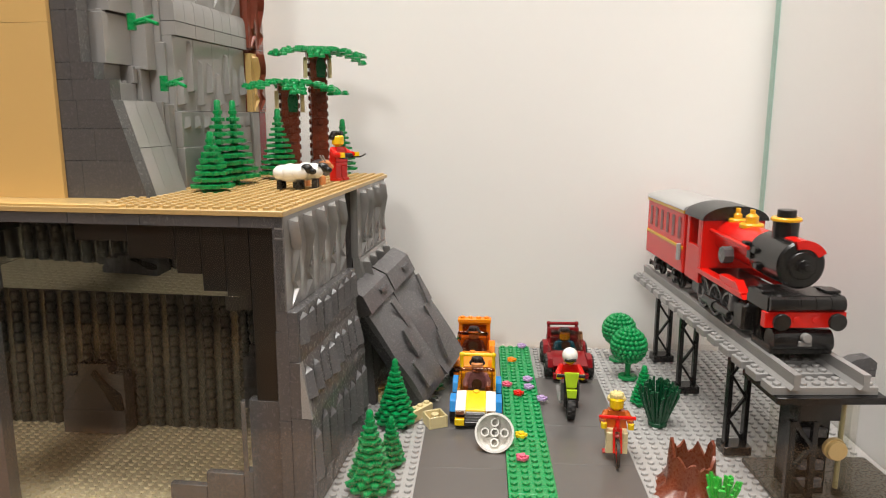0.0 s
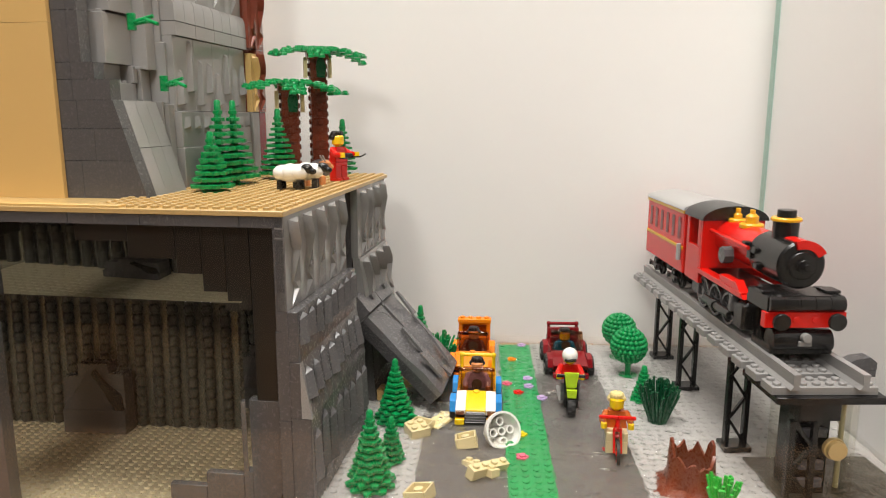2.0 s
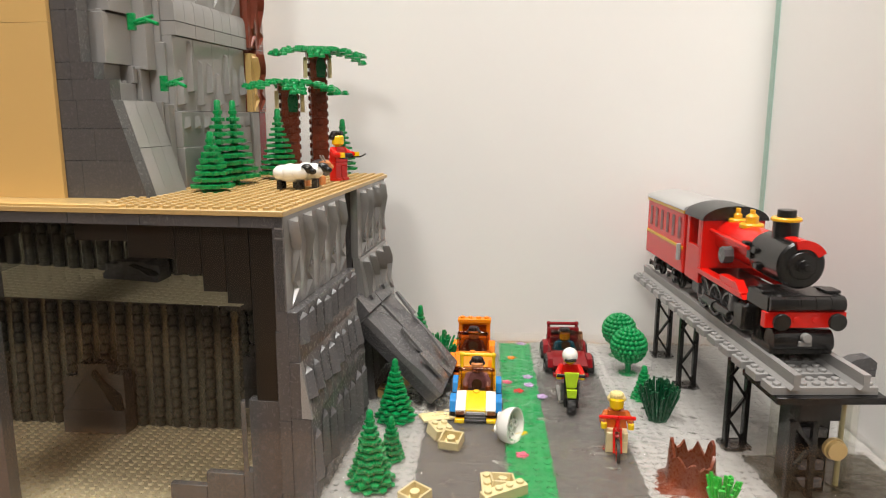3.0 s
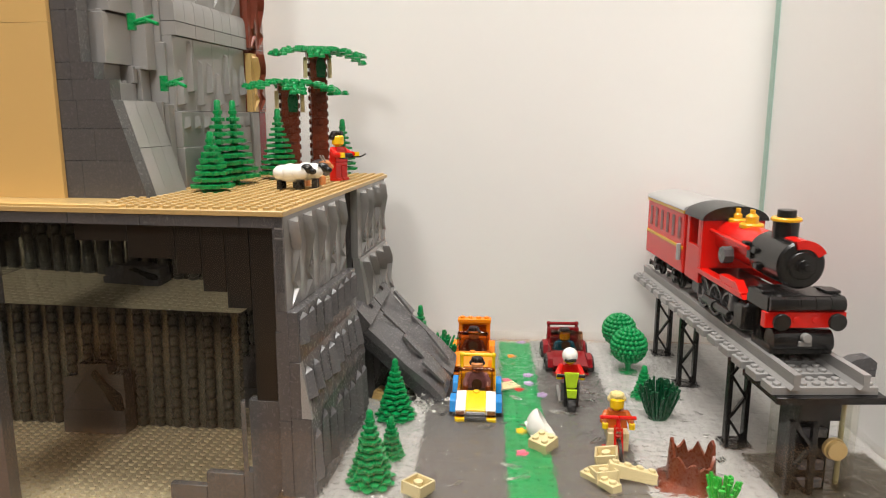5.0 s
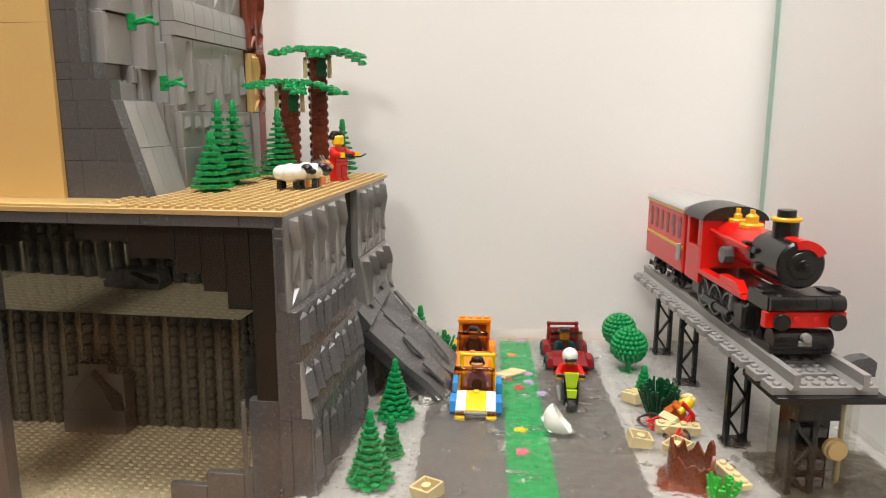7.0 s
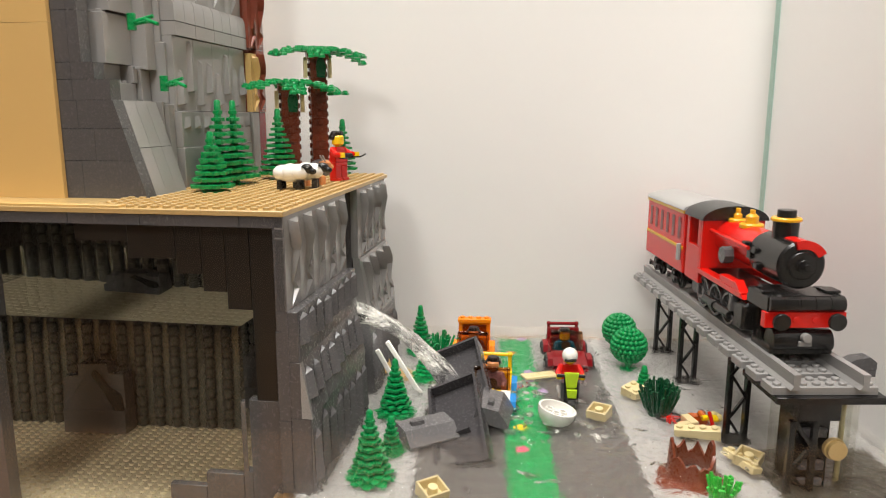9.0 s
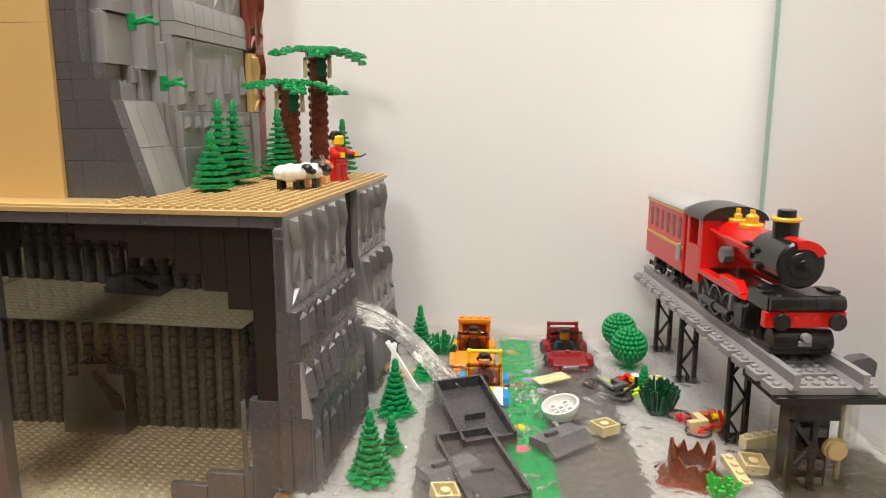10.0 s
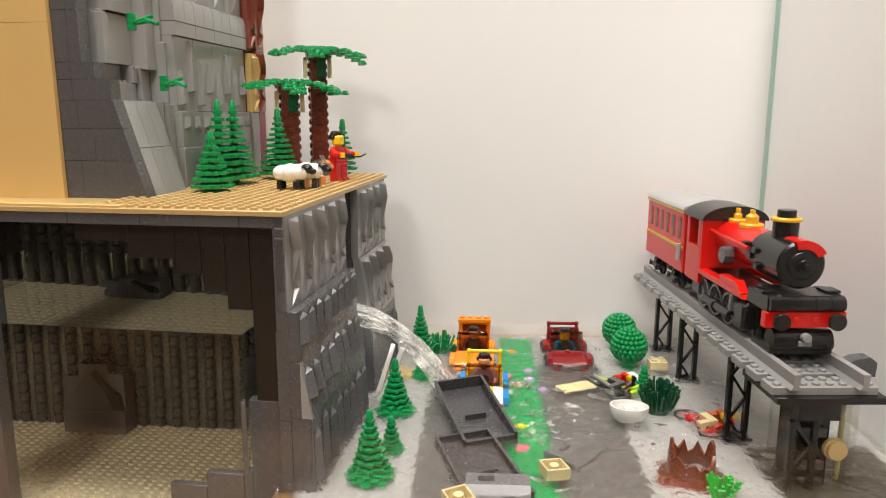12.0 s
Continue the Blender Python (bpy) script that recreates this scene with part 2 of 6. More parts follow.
def plates():
    g = thing("baseplate", pose(0, 0, 0), "light grey studded base plates under the road", "baseplate", kind="structure")
    b = Build().box(0.110, 0.2376, 0.30, 0.723, -0.004, 0).studs(0.110, 0.355, 16, 46, 0)
    part("plate", b, M_LGREY, g)
    b = Build().box(0.2380, 0.284, 0.30, 0.723, -0.004, 0).studs(0.2384, 0.355, 5, 46, 0)
    part("plate", b, M_LGREY, g)
    b = Build().box(-0.1156, -0.0436, 0.30, 0.723, -0.004, 0).studs(-0.1156, 0.355, 9, 46, 0)
    part("plate", b, M_LGREY, g)
    r = thing("road", pose(0, 0, 0), "smooth dark grey two-lane toy road with joints", "road", kind="structure")
    b = Build()
    for y0, y1 in ((0.30, 0.4075), (0.4077, 0.4555), (0.4557, 0.5185), (0.5187, 0.6222)):
        b.box(-0.0434, GX0 - 0.0003, y0, y1, -0.004, 0.0008, 0, 0.00008)
        b.box(GX1 + 0.0003, 0.1097, y0 + 0.01, y1 + 0.0099, -0.004, 0.0008, 0, 0.00008)
    part("road_tile", b, M_ROAD, r)
    b = Build().box(-0.0434, GX0 - 0.0003, 0.6225, 0.723, -0.004, 0.0).studs(-0.043, 0.6225, 7, 12, 0)
    b.box(GX1 + 0.0003, 0.1097, 0.6325, 0.723, -0.004, 0.0).studs(GX1 + 0.002, 0.6325, 7, 11, 0)
    part("studded_plate", b, M_MGREY, r, "dark grey studded plate")
    v = thing("green_strip", pose(0, 0, 0), "bright green studded strip between the lanes", "grass strip", kind="structure")
    for y0, n in ((0.34, 10), (0.4202, 10), (0.5004, 12), (0.5966, 15)):
        b = Build().box(GX0, GX1, y0, y0 + n * 0.008 - 0.0002, -0.004, 0.0028).studs(GX0, y0, 4, n, 0.0028)
        part("green_plate", b, M_GREEN, v)
    for x, y, z, m, lab in ((0.0425, 0.712, 0, M_LILAC, "lilac"), (0.0305, 0.668, 0, M_ORANGE, "orange"), (0.043, 0.598, 0, M_LILAC, "lilac"),
                            (0.043, 0.617, 0, M_LILAC, "lilac"), (0.0235, 0.603, 0, M_PINK, "pink"), (0.033, 0.583, 0, M_RED, "red"),
                            (0.0525, 0.572, 0, M_LILAC, "lilac"), (0.031, 0.5005, 0, M_YELLOW, "yellow"), (0.030, 0.4645, 0, M_PINK, "pink")):
        b = Build().cyl(pose(x, y, 0.0046), 0.004, 0.0018, 0, 12).cyl(pose(x, y, 0.0064), 0.0026, 0.0016, 0, 10)
        for k in range(5):
            a = k * 1.2566
            b.cyl(pose(x + 0.0036 * math.cos(a), y + 0.0036 * math.sin(a), 0.0048), 0.0014, 0.0022, 0, 8)
        solid("flower", b, m, lab + " round plastic flower on the green strip", "flower", group="flowers on the strip")


plates()

# ---- cliff block, its own frame: x along the front, y into depth ----
CLIFF = pose(-0.117, 0.402, 0, 0, 0, -5.3)
LEDGE = 0.1865


def rock_face(w, h, seed, lean=0.0, depth=0.0075):
    """A moulded rock panel in the x = 0 plane, y 0..w, z 0..h, facing +x: ridges that step out sharply on
    their near edge, deepest near the top, and run back flush; a short second tier below."""
    rnd = random.Random(seed)
    b = Build()
    b.prism([(-0.006, 0), (lean - 0.0004, 0), (-0.0004, h), (-0.006, h)], 0, w, "y")
    n = max(1, round(w / 0.024))
    for k in range(n):
        y0, y1 = w * k / n, w * (k + 1) / n
        d = depth * rnd.uniform(0.85, 1.1)
        step = y0 + (y1 - y0) * rnd.uniform(0.30, 0.42)
        prof = ((0.0, 0.0, 0.0), (0.03, 0.0008, -0.001), (0.20, 0.0035, 0.0035), (0.30, 0.0012, 0.001), (0.62, d * 0.7, 0.0035), (0.74, d, 0.0005), (0.93, d * 0.85, -0.0015), (0.955, 0.0002, -0.0015), (1.0, 0.0, 0.0))
        vs, fs = [], []
        for q, dd, sh in prof:
            z = h * q
            x = lean * (1 - q)
            ys = step + sh * rnd.uniform(0.7, 1.2)
            vs += [(x, y0, z), (x, ys, z), (x + dd, ys + 0.0004, z), (x, y1, z)]
        for r in range(len(prof) - 1):
            a = r * 4
            fs += [(a + c, a + c + 1, a + c + 5, a + c + 4) for c in range(3)]
        b.add(vs, fs)
    return b


def crag_face(w, h, seed, lean=0.0):
    """Crag panel in the x = 0 plane, facing +x: tall pointed ridges over a row of low pyramids, edges flush."""
    rnd = random.Random(seed)
    b = Build()
    b.prism([(-0.0105, 0), (lean - 0.0003, 0), (-0.0003, h), (-0.0105, h)], 0.0001, w - 0.0001, "y")
    n = max(2, round(w / 0.0155))
    for k in range(n):
        y0, y1 = w * k / n, w * (k + 1) / n
        ym = y0 + (y1 - y0) * rnd.uniform(0.30, 0.5)
        q0, q1, d = rnd.uniform(0.26, 0.36), rnd.uniform(0.86, 0.97), rnd.uniform(0.0030, 0.0046)

        def at(y, q, dd):
            return (lean * (1 - q) + dd, y, h * q)
        # tall ridge: narrow steep flank, wide shallow flank, sharp head
        vs = [at(y0 + 0.0006, q0, 0), at(ym - 0.0012, q0 + 0.03, d), at(y1 - 0.0006, q0 - 0.03, 0.0004), at(y0 + 0.0022, q1 - 0.12, 0), at(ym, q1 - 0.05, d * 0.8), at(y1 - 0.0022, q1 - 0.2, 0.0002), at(ym + 0.001, q1, 0)]
        b.add(vs, [(0, 1, 4, 3), (1, 2, 5, 4), (3, 4, 6), (4, 5, 6), (0, 2, 1), (0, 3, 6, 5, 2)])
        # low pyramid below
        p = rnd.uniform(0.0006, 0.0014)
        vs = [at(y0 + 0.0005, 0.02, 0), at(y1 - 0.0005, 0.02, 0), at(y1 - 0.002, q0 - 0.05, 0), at(y0 + 0.002, q0 - 0.08, 0), at(y0 + (y1 - y0) * rnd.uniform(0.3, 0.7), q0 * 0.35, p)]
        b.add(vs, [(0, 1, 4), (1, 2, 4), (2, 3, 4), (3, 0, 4), (3, 2, 1, 0)])
    return b


def cliff():
    c = thing("cliff", CLIFF, "dark grey brick-built cliff with moulded rock panels", "cliff", kind="structure")
    # front frame around the dark chamber
    for x0, x1 in ((-0.45, -0.356), (-0.3558, -0.228), (-0.2278, -0.14), (-0.1398, -0.092), (-0.0918, -0.028), (-0.0278, -0.0005)):
        part("brick", Build().box(x0, x1, 0, 0.016, 0.1790, 0.1858), M_DGREY, c)
    z = 0.0
    while z < 0.178:
        part("brick", Build().box(-0.0075 - 0.0008 * (z < 0.09), -0.0002, 0, 0.02, z, min(z + 0.0575, 0.1788)), M_DGREY, c)
        z += 0.0577
    # right face, near section
    for j in range(5):
        y0, y1 = j * 0.0254, j * 0.0254 + 0.0252
        part("rock_panel", rock_face(y1 - y0, 0.0575, 10 + j), M_ROCK2, c, m=pose(0, y0, 0.1282))
    for j in range(2):
        part("rock_panel", crag_face(0.0635, 0.0316, 20 + j, 0.001), M_ROCK, c, m=pose(0.0066, j * 0.0635, 0.0965))
        part("rock_panel", crag_face(0.0635, 0.0362, 24 + j, 0.0065), M_ROCK, c, m=pose(0.0074, j * 0.0635, 0.0600))
        part("rock_panel", crag_face(0.0635, 0.0596, 30 + j, 0.002), M_ROCK, c, m=pose(0.0132, j * 0.0635, 0.0002))
    part("rock_panel", crag_face(0.095, 0.0718, 60, 0.004), M_ROCK, c, m=pose(0.009, 0.162, 0.0))
    for x1, z0, z1 in ((0.0064, 0.0965, 0.1280), (0.0068, 0.0600, 0.0963), (0.0126, 0.0002, 0.0598)):
        part("brick", Build().box(0.0, x1, -0.0006, 0.004, z0, z1), M_DGREY, c)
    part("slope", Build().prism([(0.0069, 0.0600), (0.0139, 0.0600), (0.0072, 0.0962), (0.0069, 0.0962)], -0.0008, 0.0038, "y"), M_ROCK2, c, "lighter grey slope")
    part("core", Build().box(-0.0072, -0.0040, 0.0205, 0.1262, 0, 0.128), M_DGREY, c)
    for j in range(4):
        y0, y1 = 0.162 + j * 0.0238, 0.162 + j * 0.0238 + 0.0236
        part("rock_panel", rock_face(y1 - y0, 0.0575, 40 + j), M_ROCK2, c, m=pose(0, y0, 0.1282))
        part("rock_panel", rock_face(y1 - y0, 0.0560, 50 + j, 0.008), M_ROCK2, c, m=pose(0.001, y0, 0.0720))
    # recessed slot and breach
    part("slot_wall", Build().box(-0.034, -0.03, 0.126, 0.163, 0, 0.185), M_DGREY, c)
    part("slot_cheek", Build().box(-0.03, -0.006, 0.1225, 0.1265, 0, 0.185), M_DGREY, c)
    part("slot_cheek", Build().box(-0.03, -0.006, 0.1622, 0.166, 0, 0.185), M_DGREY, c)
    part("back_fill", Build().box(-0.03, -0.0062, 0.1662, 0.2568, 0, 0.185), M_DGREY, c)
    # ledge
    l = thing("ledge_plate", CLIFF, "tan studded plate forming the cliff-top ledge", "baseplate", kind="structure")
    b = Build().box(-0.46, 0.0005, -0.001, 0.268, LEDGE - 0.0005, LEDGE + 0.0027)
    b.studs(-0.1275, 0.0, 16, 33, LEDGE + 0.0027)
    part("tan_plate", b, M_TAN, l)


cliff()


BACK, BED = 0.2275, -0.028


def knob_column(n):
    """A column of stacked round bricks, each bulging a little above its joint."""
    rows = []
    for k in range(n):
        z = k * 0.0093
        rows += [(0.0030, z), (0.0044, z + 0.0014), (0.0051, z + 0.0044), (0.0046, z + 0.0076), (0.0031, z + 0.0092)]
    return Build().rings(rows, 0, 14).mesh("knob_column", M_CHAMBER)


def chamber():
    """Flooded reservoir seen through the opening in the cliff's front."""
    c = thing("water_chamber", CLIFF, "dark studded reservoir chamber behind the cliff front", "reservoir", kind="structure")
    part("back_wall", Build().box(-0.364, -0.0400, BACK, BACK + 0.004, BED, 0.1798), M_CHAMBER, c)
    shared = knob_column(22)
    for k in range(20):
        ob = new("knob_column", shared)
        ob.parent, ob.matrix_basis = c, pose(-0.354 + k * 0.0157, BACK - 0.0028, BED + 0.0012)
    b = Build().box(-0.364, -0.0302, 0.0225, BACK - 0.0002, BED - 0.070, BED)
    part("basin", b, M_LAYER, c, "tan reservoir bed")
    b = Build().box(-0.364, -0.0079, -0.0005, 0.0223, BED - 0.070, BED)
    part("basin", b, M_LAYER, c, "tan reservoir bed")
    b = Build().studs(-0.3635, 0.0190, 40, 26, BED, n=8)
    part("bed_studs", b, M_LAYER, c, "tan studs")
    part("side_wall", Build().box(-0.0398, -0.0362, 0.0605, 0.2312, BED - 0.070, 0.1798), M_DGREY, c)
    part("side_wall", Build().box(-0.0300, -0.0264, 0.0225, 0.0603, BED - 0.070, 0.1798), M_DGREY, c)
    part("side_wall", Build().box(-0.3682, -0.3642, 0.0, 0.2312, BED - 0.070, 0.1798), M_CHAMBER, c)
    part("chamber_roof", Build().box(-0.3682, -0.0264, 0.0165, 0.2312, 0.1800, 0.1850), M_HOLLOW, c)
    # stepped arch of bricks behind the glass, hanging from the roof and standing on the bed;
    # the hanging ones have their shade put into the colour
    for x0, x1, z0 in ((-0.1450, -0.1090, 0.1665), (-0.1088, -0.0766, 0.1560), (-0.0764, -0.0596, 0.1468), (-0.0594, -0.0438, 0.1358), (-0.0436, -0.0276, 0.1248), (-0.0274, -0.0080, 0.0650)):
        part("arch_brick", Build().box(x0, x1, 0.0120, 0.0195, z0, 0.1788), M_ARCH, c)
    for x0, x1, z1 in ((-0.0375, -0.0080, 0.0648), (-0.0637, -0.0377, 0.0143), (-0.0900, -0.0639, 0.0040)):
        part("arch_brick", Build().box(x0, x1, 0.0120, 0.0195, BED + 0.0001, z1), M_DGREY, c)
    part("jamb", Build().box(-0.2500, -0.2035, 0.0, 0.0160, BED, 0.1788), M_DGREY, c)
    r = thing("rock_block", CLIFF, "dark grey peaked rock piece on the reservoir bed", "rock")
    y0, y1, zb = 0.196, 0.2195, BED + 0.0018
    part("base", Build().box(-0.2570, -0.2010, y0, y1, zb, zb + 0.021), M_DGREY, r)
    b = Build().prism([(-0.2580, zb + 0.0212), (-0.2020, zb + 0.0212), (-0.2030, 0.026), (-0.2160, 0.026), (-0.2170, 0.0345), (-0.2430, 0.0345), (-0.2435, 0.0235), (-0.2570, 0.0225)], y0 + 0.005, y1, "y")
    b.studs(-0.2420, y0 + 0.011, 3, 1, 0.0345, n=8).studs(-0.2115, y0 + 0.011, 1, 1, 0.026, n=8).studs(-0.2560, y0 + 0.011, 1, 1, 0.0225, n=8)
    part("block", b, M_DGREY, r)
    b = Build().add([(-0.2565, y0, zb + 0.0212), (-0.2030, y0, zb + 0.0212), (-0.2180, y0 + 0.003, 0.015), (-0.2270, y0 + 0.0045, 0.030), (-0.2330, y0 + 0.0045, 0.0305), (-0.2450, y0 + 0.0035, 0.011),
                     (-0.2565, y0 + 0.0048, zb + 0.0213), (-0.2030, y0 + 0.0048, zb + 0.0213), (-0.2270, y0 + 0.0049, 0.030), (-0.2330, y0 + 0.0049, 0.0305)],
                    [(0, 1, 2, 5), (5, 2, 3, 4), (1, 7, 8, 3, 2), (0, 5, 4, 9, 6), (3, 8, 9, 4), (0, 6, 7, 1), (6, 9, 8, 7)])
    part("peak", b, M_DGREY, r)
    # Black sliver stands in for the shade of a notch; the rock is one grey.
    b = Build().prism([(-0.2270, 0.030), (-0.2165, 0.017), (-0.2050, 0.008), (-0.2030, zb + 0.0214), (-0.2100, zb + 0.0214), (-0.2190, 0.013), (-0.2290, 0.027)], y0 - 0.0012, y0 + 0.0046, "y")
    part("flake", b, M_BLACK, r)


chamber()


def upper_wall():
    w = thing("upper_cliff", CLIFF, "stepped grey brick cliff wall above the ledge", "cliff", kind="structure")
    zb = LEDGE + 0.0028
    for k in range(2):
        part("brick", Build().box(-0.42, -0.1705, 0.0405, 0.0444, zb + k * 0.115, zb + k * 0.115 + 0.1149), M_DKTAN, w, "ochre tan brick")
    part("tan_strip", Build().box(-0.46, -0.105, 0.0005, 0.008, zb, zb + 0.0016), M_DKTAN, w, "ochre tile strip")
    # dark front, course by course
    edges = ((zb, 0.2145, -0.112, -0.120), (0.2147, 0.236, -0.120, -0.1265), (0.2362, 0.2545, -0.1265, -0.132), (0.2547, 0.268, -0.133, -0.133),
             (0.2682, 0.279, -0.1435, -0.1435), (0.2792, 0.312, -0.152, -0.152), (0.3122, 0.345, -0.152, -0.152), (0.3452, 0.42, -0.152, -0.152))
    for k, (z0, z1, xa, xb) in enumerate(edges):
        xm = -0.147 if k % 2 else -0.158
        part("brick", Build().box(-0.20, xm - 0.0001 if k < 3 else -0.1601, 0.0447, 0.056, z0, z1), M_DGREY, w)
        x2 = xm if k < 3 else -0.16
        part("brick", Build().prism([(x2, z0), (xa, z0), (xb, z1), (x2, z1)], 0.0447, 0.056, "y"), M_DGREY, w)
    # slopes on the side, three abreast, in the lit copy of the grey
    for k in range(3):
        y0 = 0.0563 + k * 0.0135
        for z0, z1, xa, xb in ((zb, 0.2225, -0.1122, -0.1222), (0.2229, 0.2545, -0.1222, -0.132)):
            part("slope", Build().prism([(-0.16, z0), (xa, z0), (xb, z1), (-0.16, z1)], y0, y0 + 0.0133, "y"), M_ROCK2, w)
    # stepped side blocks
    for y0, y1, x, z0, z1 in ((0.0563, 0.0618, -0.1560, 0.2547, 0.42), (0.0620, 0.0936, -0.1457, 0.2799, 0.3134), (0.0660, 0.0936, -0.1429, 0.3146, 0.42), (0.0620, 0.0936, -0.1530, 0.3136, 0.3144),
                              (0.0620, 0.0878, -0.1522, 0.2673, 0.2797), (0.0620, 0.0936, -0.1440, 0.2547, 0.2671), (0.0880, 0.0936, -0.1424, 0.2675, 0.2795),
                              (0.0938, 0.1052, -0.1343, 0.2772, 0.42), (0.0938, 0.1052, -0.1400, 0.2547, 0.2770), (0.0975, 0.0999, -0.127, zb, 0.2545),
                              (0.1054, 0.1080, -0.1270, 0.2536, 0.2973), (0.1054, 0.1080, -0.1300, 0.2975, 0.42), (0.10, 0.108, -0.124, zb, 0.2528)):
        part("brick", Build().box(-0.17, x, y0, y1, z0, z1), M_ROCK2, w)
    # single studs left open on the steps
    for x, y, z in ((-0.1500, 0.0650, 0.3134), (-0.1495, 0.0655, 0.2797), (-0.1395, 0.0905, 0.2770), (-0.1380, 0.1000, 0.2770), (-0.1480, 0.0700, 0.2671), (-0.1480, 0.0770, 0.2671), (-0.1480, 0.0840, 0.2671)):
        part("stud", Build().cyl(pose(x, y, z), 0.0024, 0.0018, 0, 10), M_ROCK2, w)
    # recess with moulded rock panels further back
    ys = (0.1082, 0.139, 0.170, 0.201, 0.232)
    for k in range(4):
        part("brick", Build().box(-0.17, -0.118, ys[k], ys[k + 1] - 0.0003, zb, 0.2205), M_ROCK2, w)
        part("brick", Build().box(-0.17, -0.1185, ys[k] + 0.004 * (k > 0), ys[k + 1] + 0.0037 * (k < 3) - 0.0003, 0.2207, 0.2475), M_ROCK2, w)
        part("rock_panel", Build().box(-0.17, -0.1222, ys[k], ys[k + 1] - 0.0003, 0.2478, 0.3024), M_ROCK2, w)
        part("brick", Build().box(-0.17, -0.1190, ys[k], ys[k + 1] - 0.0003, 0.3026, 0.3125), M_ROCK2, w)
        rnd = random.Random(40 + k)
        for j in range(2):
            y0, y1 = ys[k] + j * 0.0154, ys[k] + j * 0.0154 + 0.0150
            part("brick", Build().prism([(-0.17, 0.3128), (-0.1190, 0.3128), (-0.1196, 0.3262), (-0.1215, 0.3300), (-0.17, 0.33)], y0, y1, "y"), M_ROCK2, w)
            # a tall pointed flake and a low one beneath
            ym, wd, ht = (y0 + y1) / 2, 0.0052, (0.036 if (k + j) % 2 else 0.026) + rnd.uniform(-0.003, 0.003)
            zf = 0.2482 + (0.014 if j else 0.004)
            q = Build().add([(0, -wd, 0), (0, wd, 0), (0, wd * 0.45, ht), (0, -wd * 0.35, ht), (0.0042, -wd * 0.55, 0.001), (0.0042, wd * 0.35, 0.002), (0.0026, wd * 0.1, ht - 0.003)],
                            [(0, 4, 6, 3), (4, 5, 6), (5, 1, 2, 6), (6, 2, 3), (0, 1, 5, 4), (0, 3, 2, 1)])
            part("flake", q, M_ROCK2, w, m=pose(-0.1222, ym, zf))
            q = Build().add([(0, -wd, 0), (0, wd, 0), (0, wd, 0.0095), (0, -wd * 0.6, 0.0095), (0.0022, wd * 0.2, 0.0022)], [(0, 1, 4), (1, 2, 4), (2, 3, 4), (3, 0, 4), (3, 2, 1, 0)])
            part("flake", q, M_ROCK2, w, m=pose(-0.1184, ym, 0.2345))
        part("rock_panel", rock_face(0.0305, 0.0575, 80 + k), M_ROCK2, w, m=pose(-0.1235, ys[k], 0.3302))
        part("backing", Build().box(-0.17, -0.1345, ys[k], ys[k + 1] - 0.0003, 0.2478, 0.42), M_DGREY, w)
    # reddish and tan rock panels at the far end
    part("backing", Build().box(-0.17, -0.1215, 0.2322, 0.262, zb, 0.42), M_BROWN, w)
    part("brick", Build().box(-0.121, -0.1165, 0.2322, 0.247, zb, 0.2475), M_ROCK2, w)
    part("brick", Build().box(-0.121, -0.1165, 0.2473, 0.262, zb, 0.2475), M_DKRED, w)
    part("rock_panel", rock_face(0.0115, 0.0520, 90), M_DKTAN, w, "tan rock panel", pose(-0.1155, 0.2322, 0.2478))
    for k in range(2):
        part("rock_panel", rock_face(0.0175, 0.056, 91 + k), M_REDROCK, w, "red-brown rock panel", pose(-0.1155, 0.244, 0.2478 + k * 0.0565))
        part("rock_panel", rock_face(0.0115, 0.056, 95 + k), M_REDROCK, w, "red-brown rock panel", pose(-0.1165, 0.2322, 0.3045 + k * 0.0565))
    # two leafy branches clipped to the wall
    for x, y, z, rz in ((-0.127, 0.066, 0.306, -12), (-0.1215, 0.092, 0.2665, -20)):
        t = thing("branch", CLIFF @ pose(x, y, z, 0, 0, rz), "green plastic branch clipped to the cliff", "branch", group="branches on the cliff")
        part("clip", Build().cyl(pose(0, 0, -0.005), 0.003, 0.011, 0, 12), M_GREEN, t)
        b = Build().tube((0.002, 0, 0), (0.012, 0, 0.0015), 0.0016).tube((0.012, 0, 0.0015), (0.022, 0, -0.002), 0.0013)
        b.tube((0.004, 0, 0.001), (0.016, 0.003, 0.004), 0.0012).tube((0.004, 0, -0.001), (0.017, -0.004, -0.0005), 0.0012)
        part("twig", b, M_GREEN, t)


upper_wall()

# ---- viaduct and train ----
RAIL_Z = 0.088
TRACK = pose(0.2065, 0.405, 0, 0, 0, 3.4)


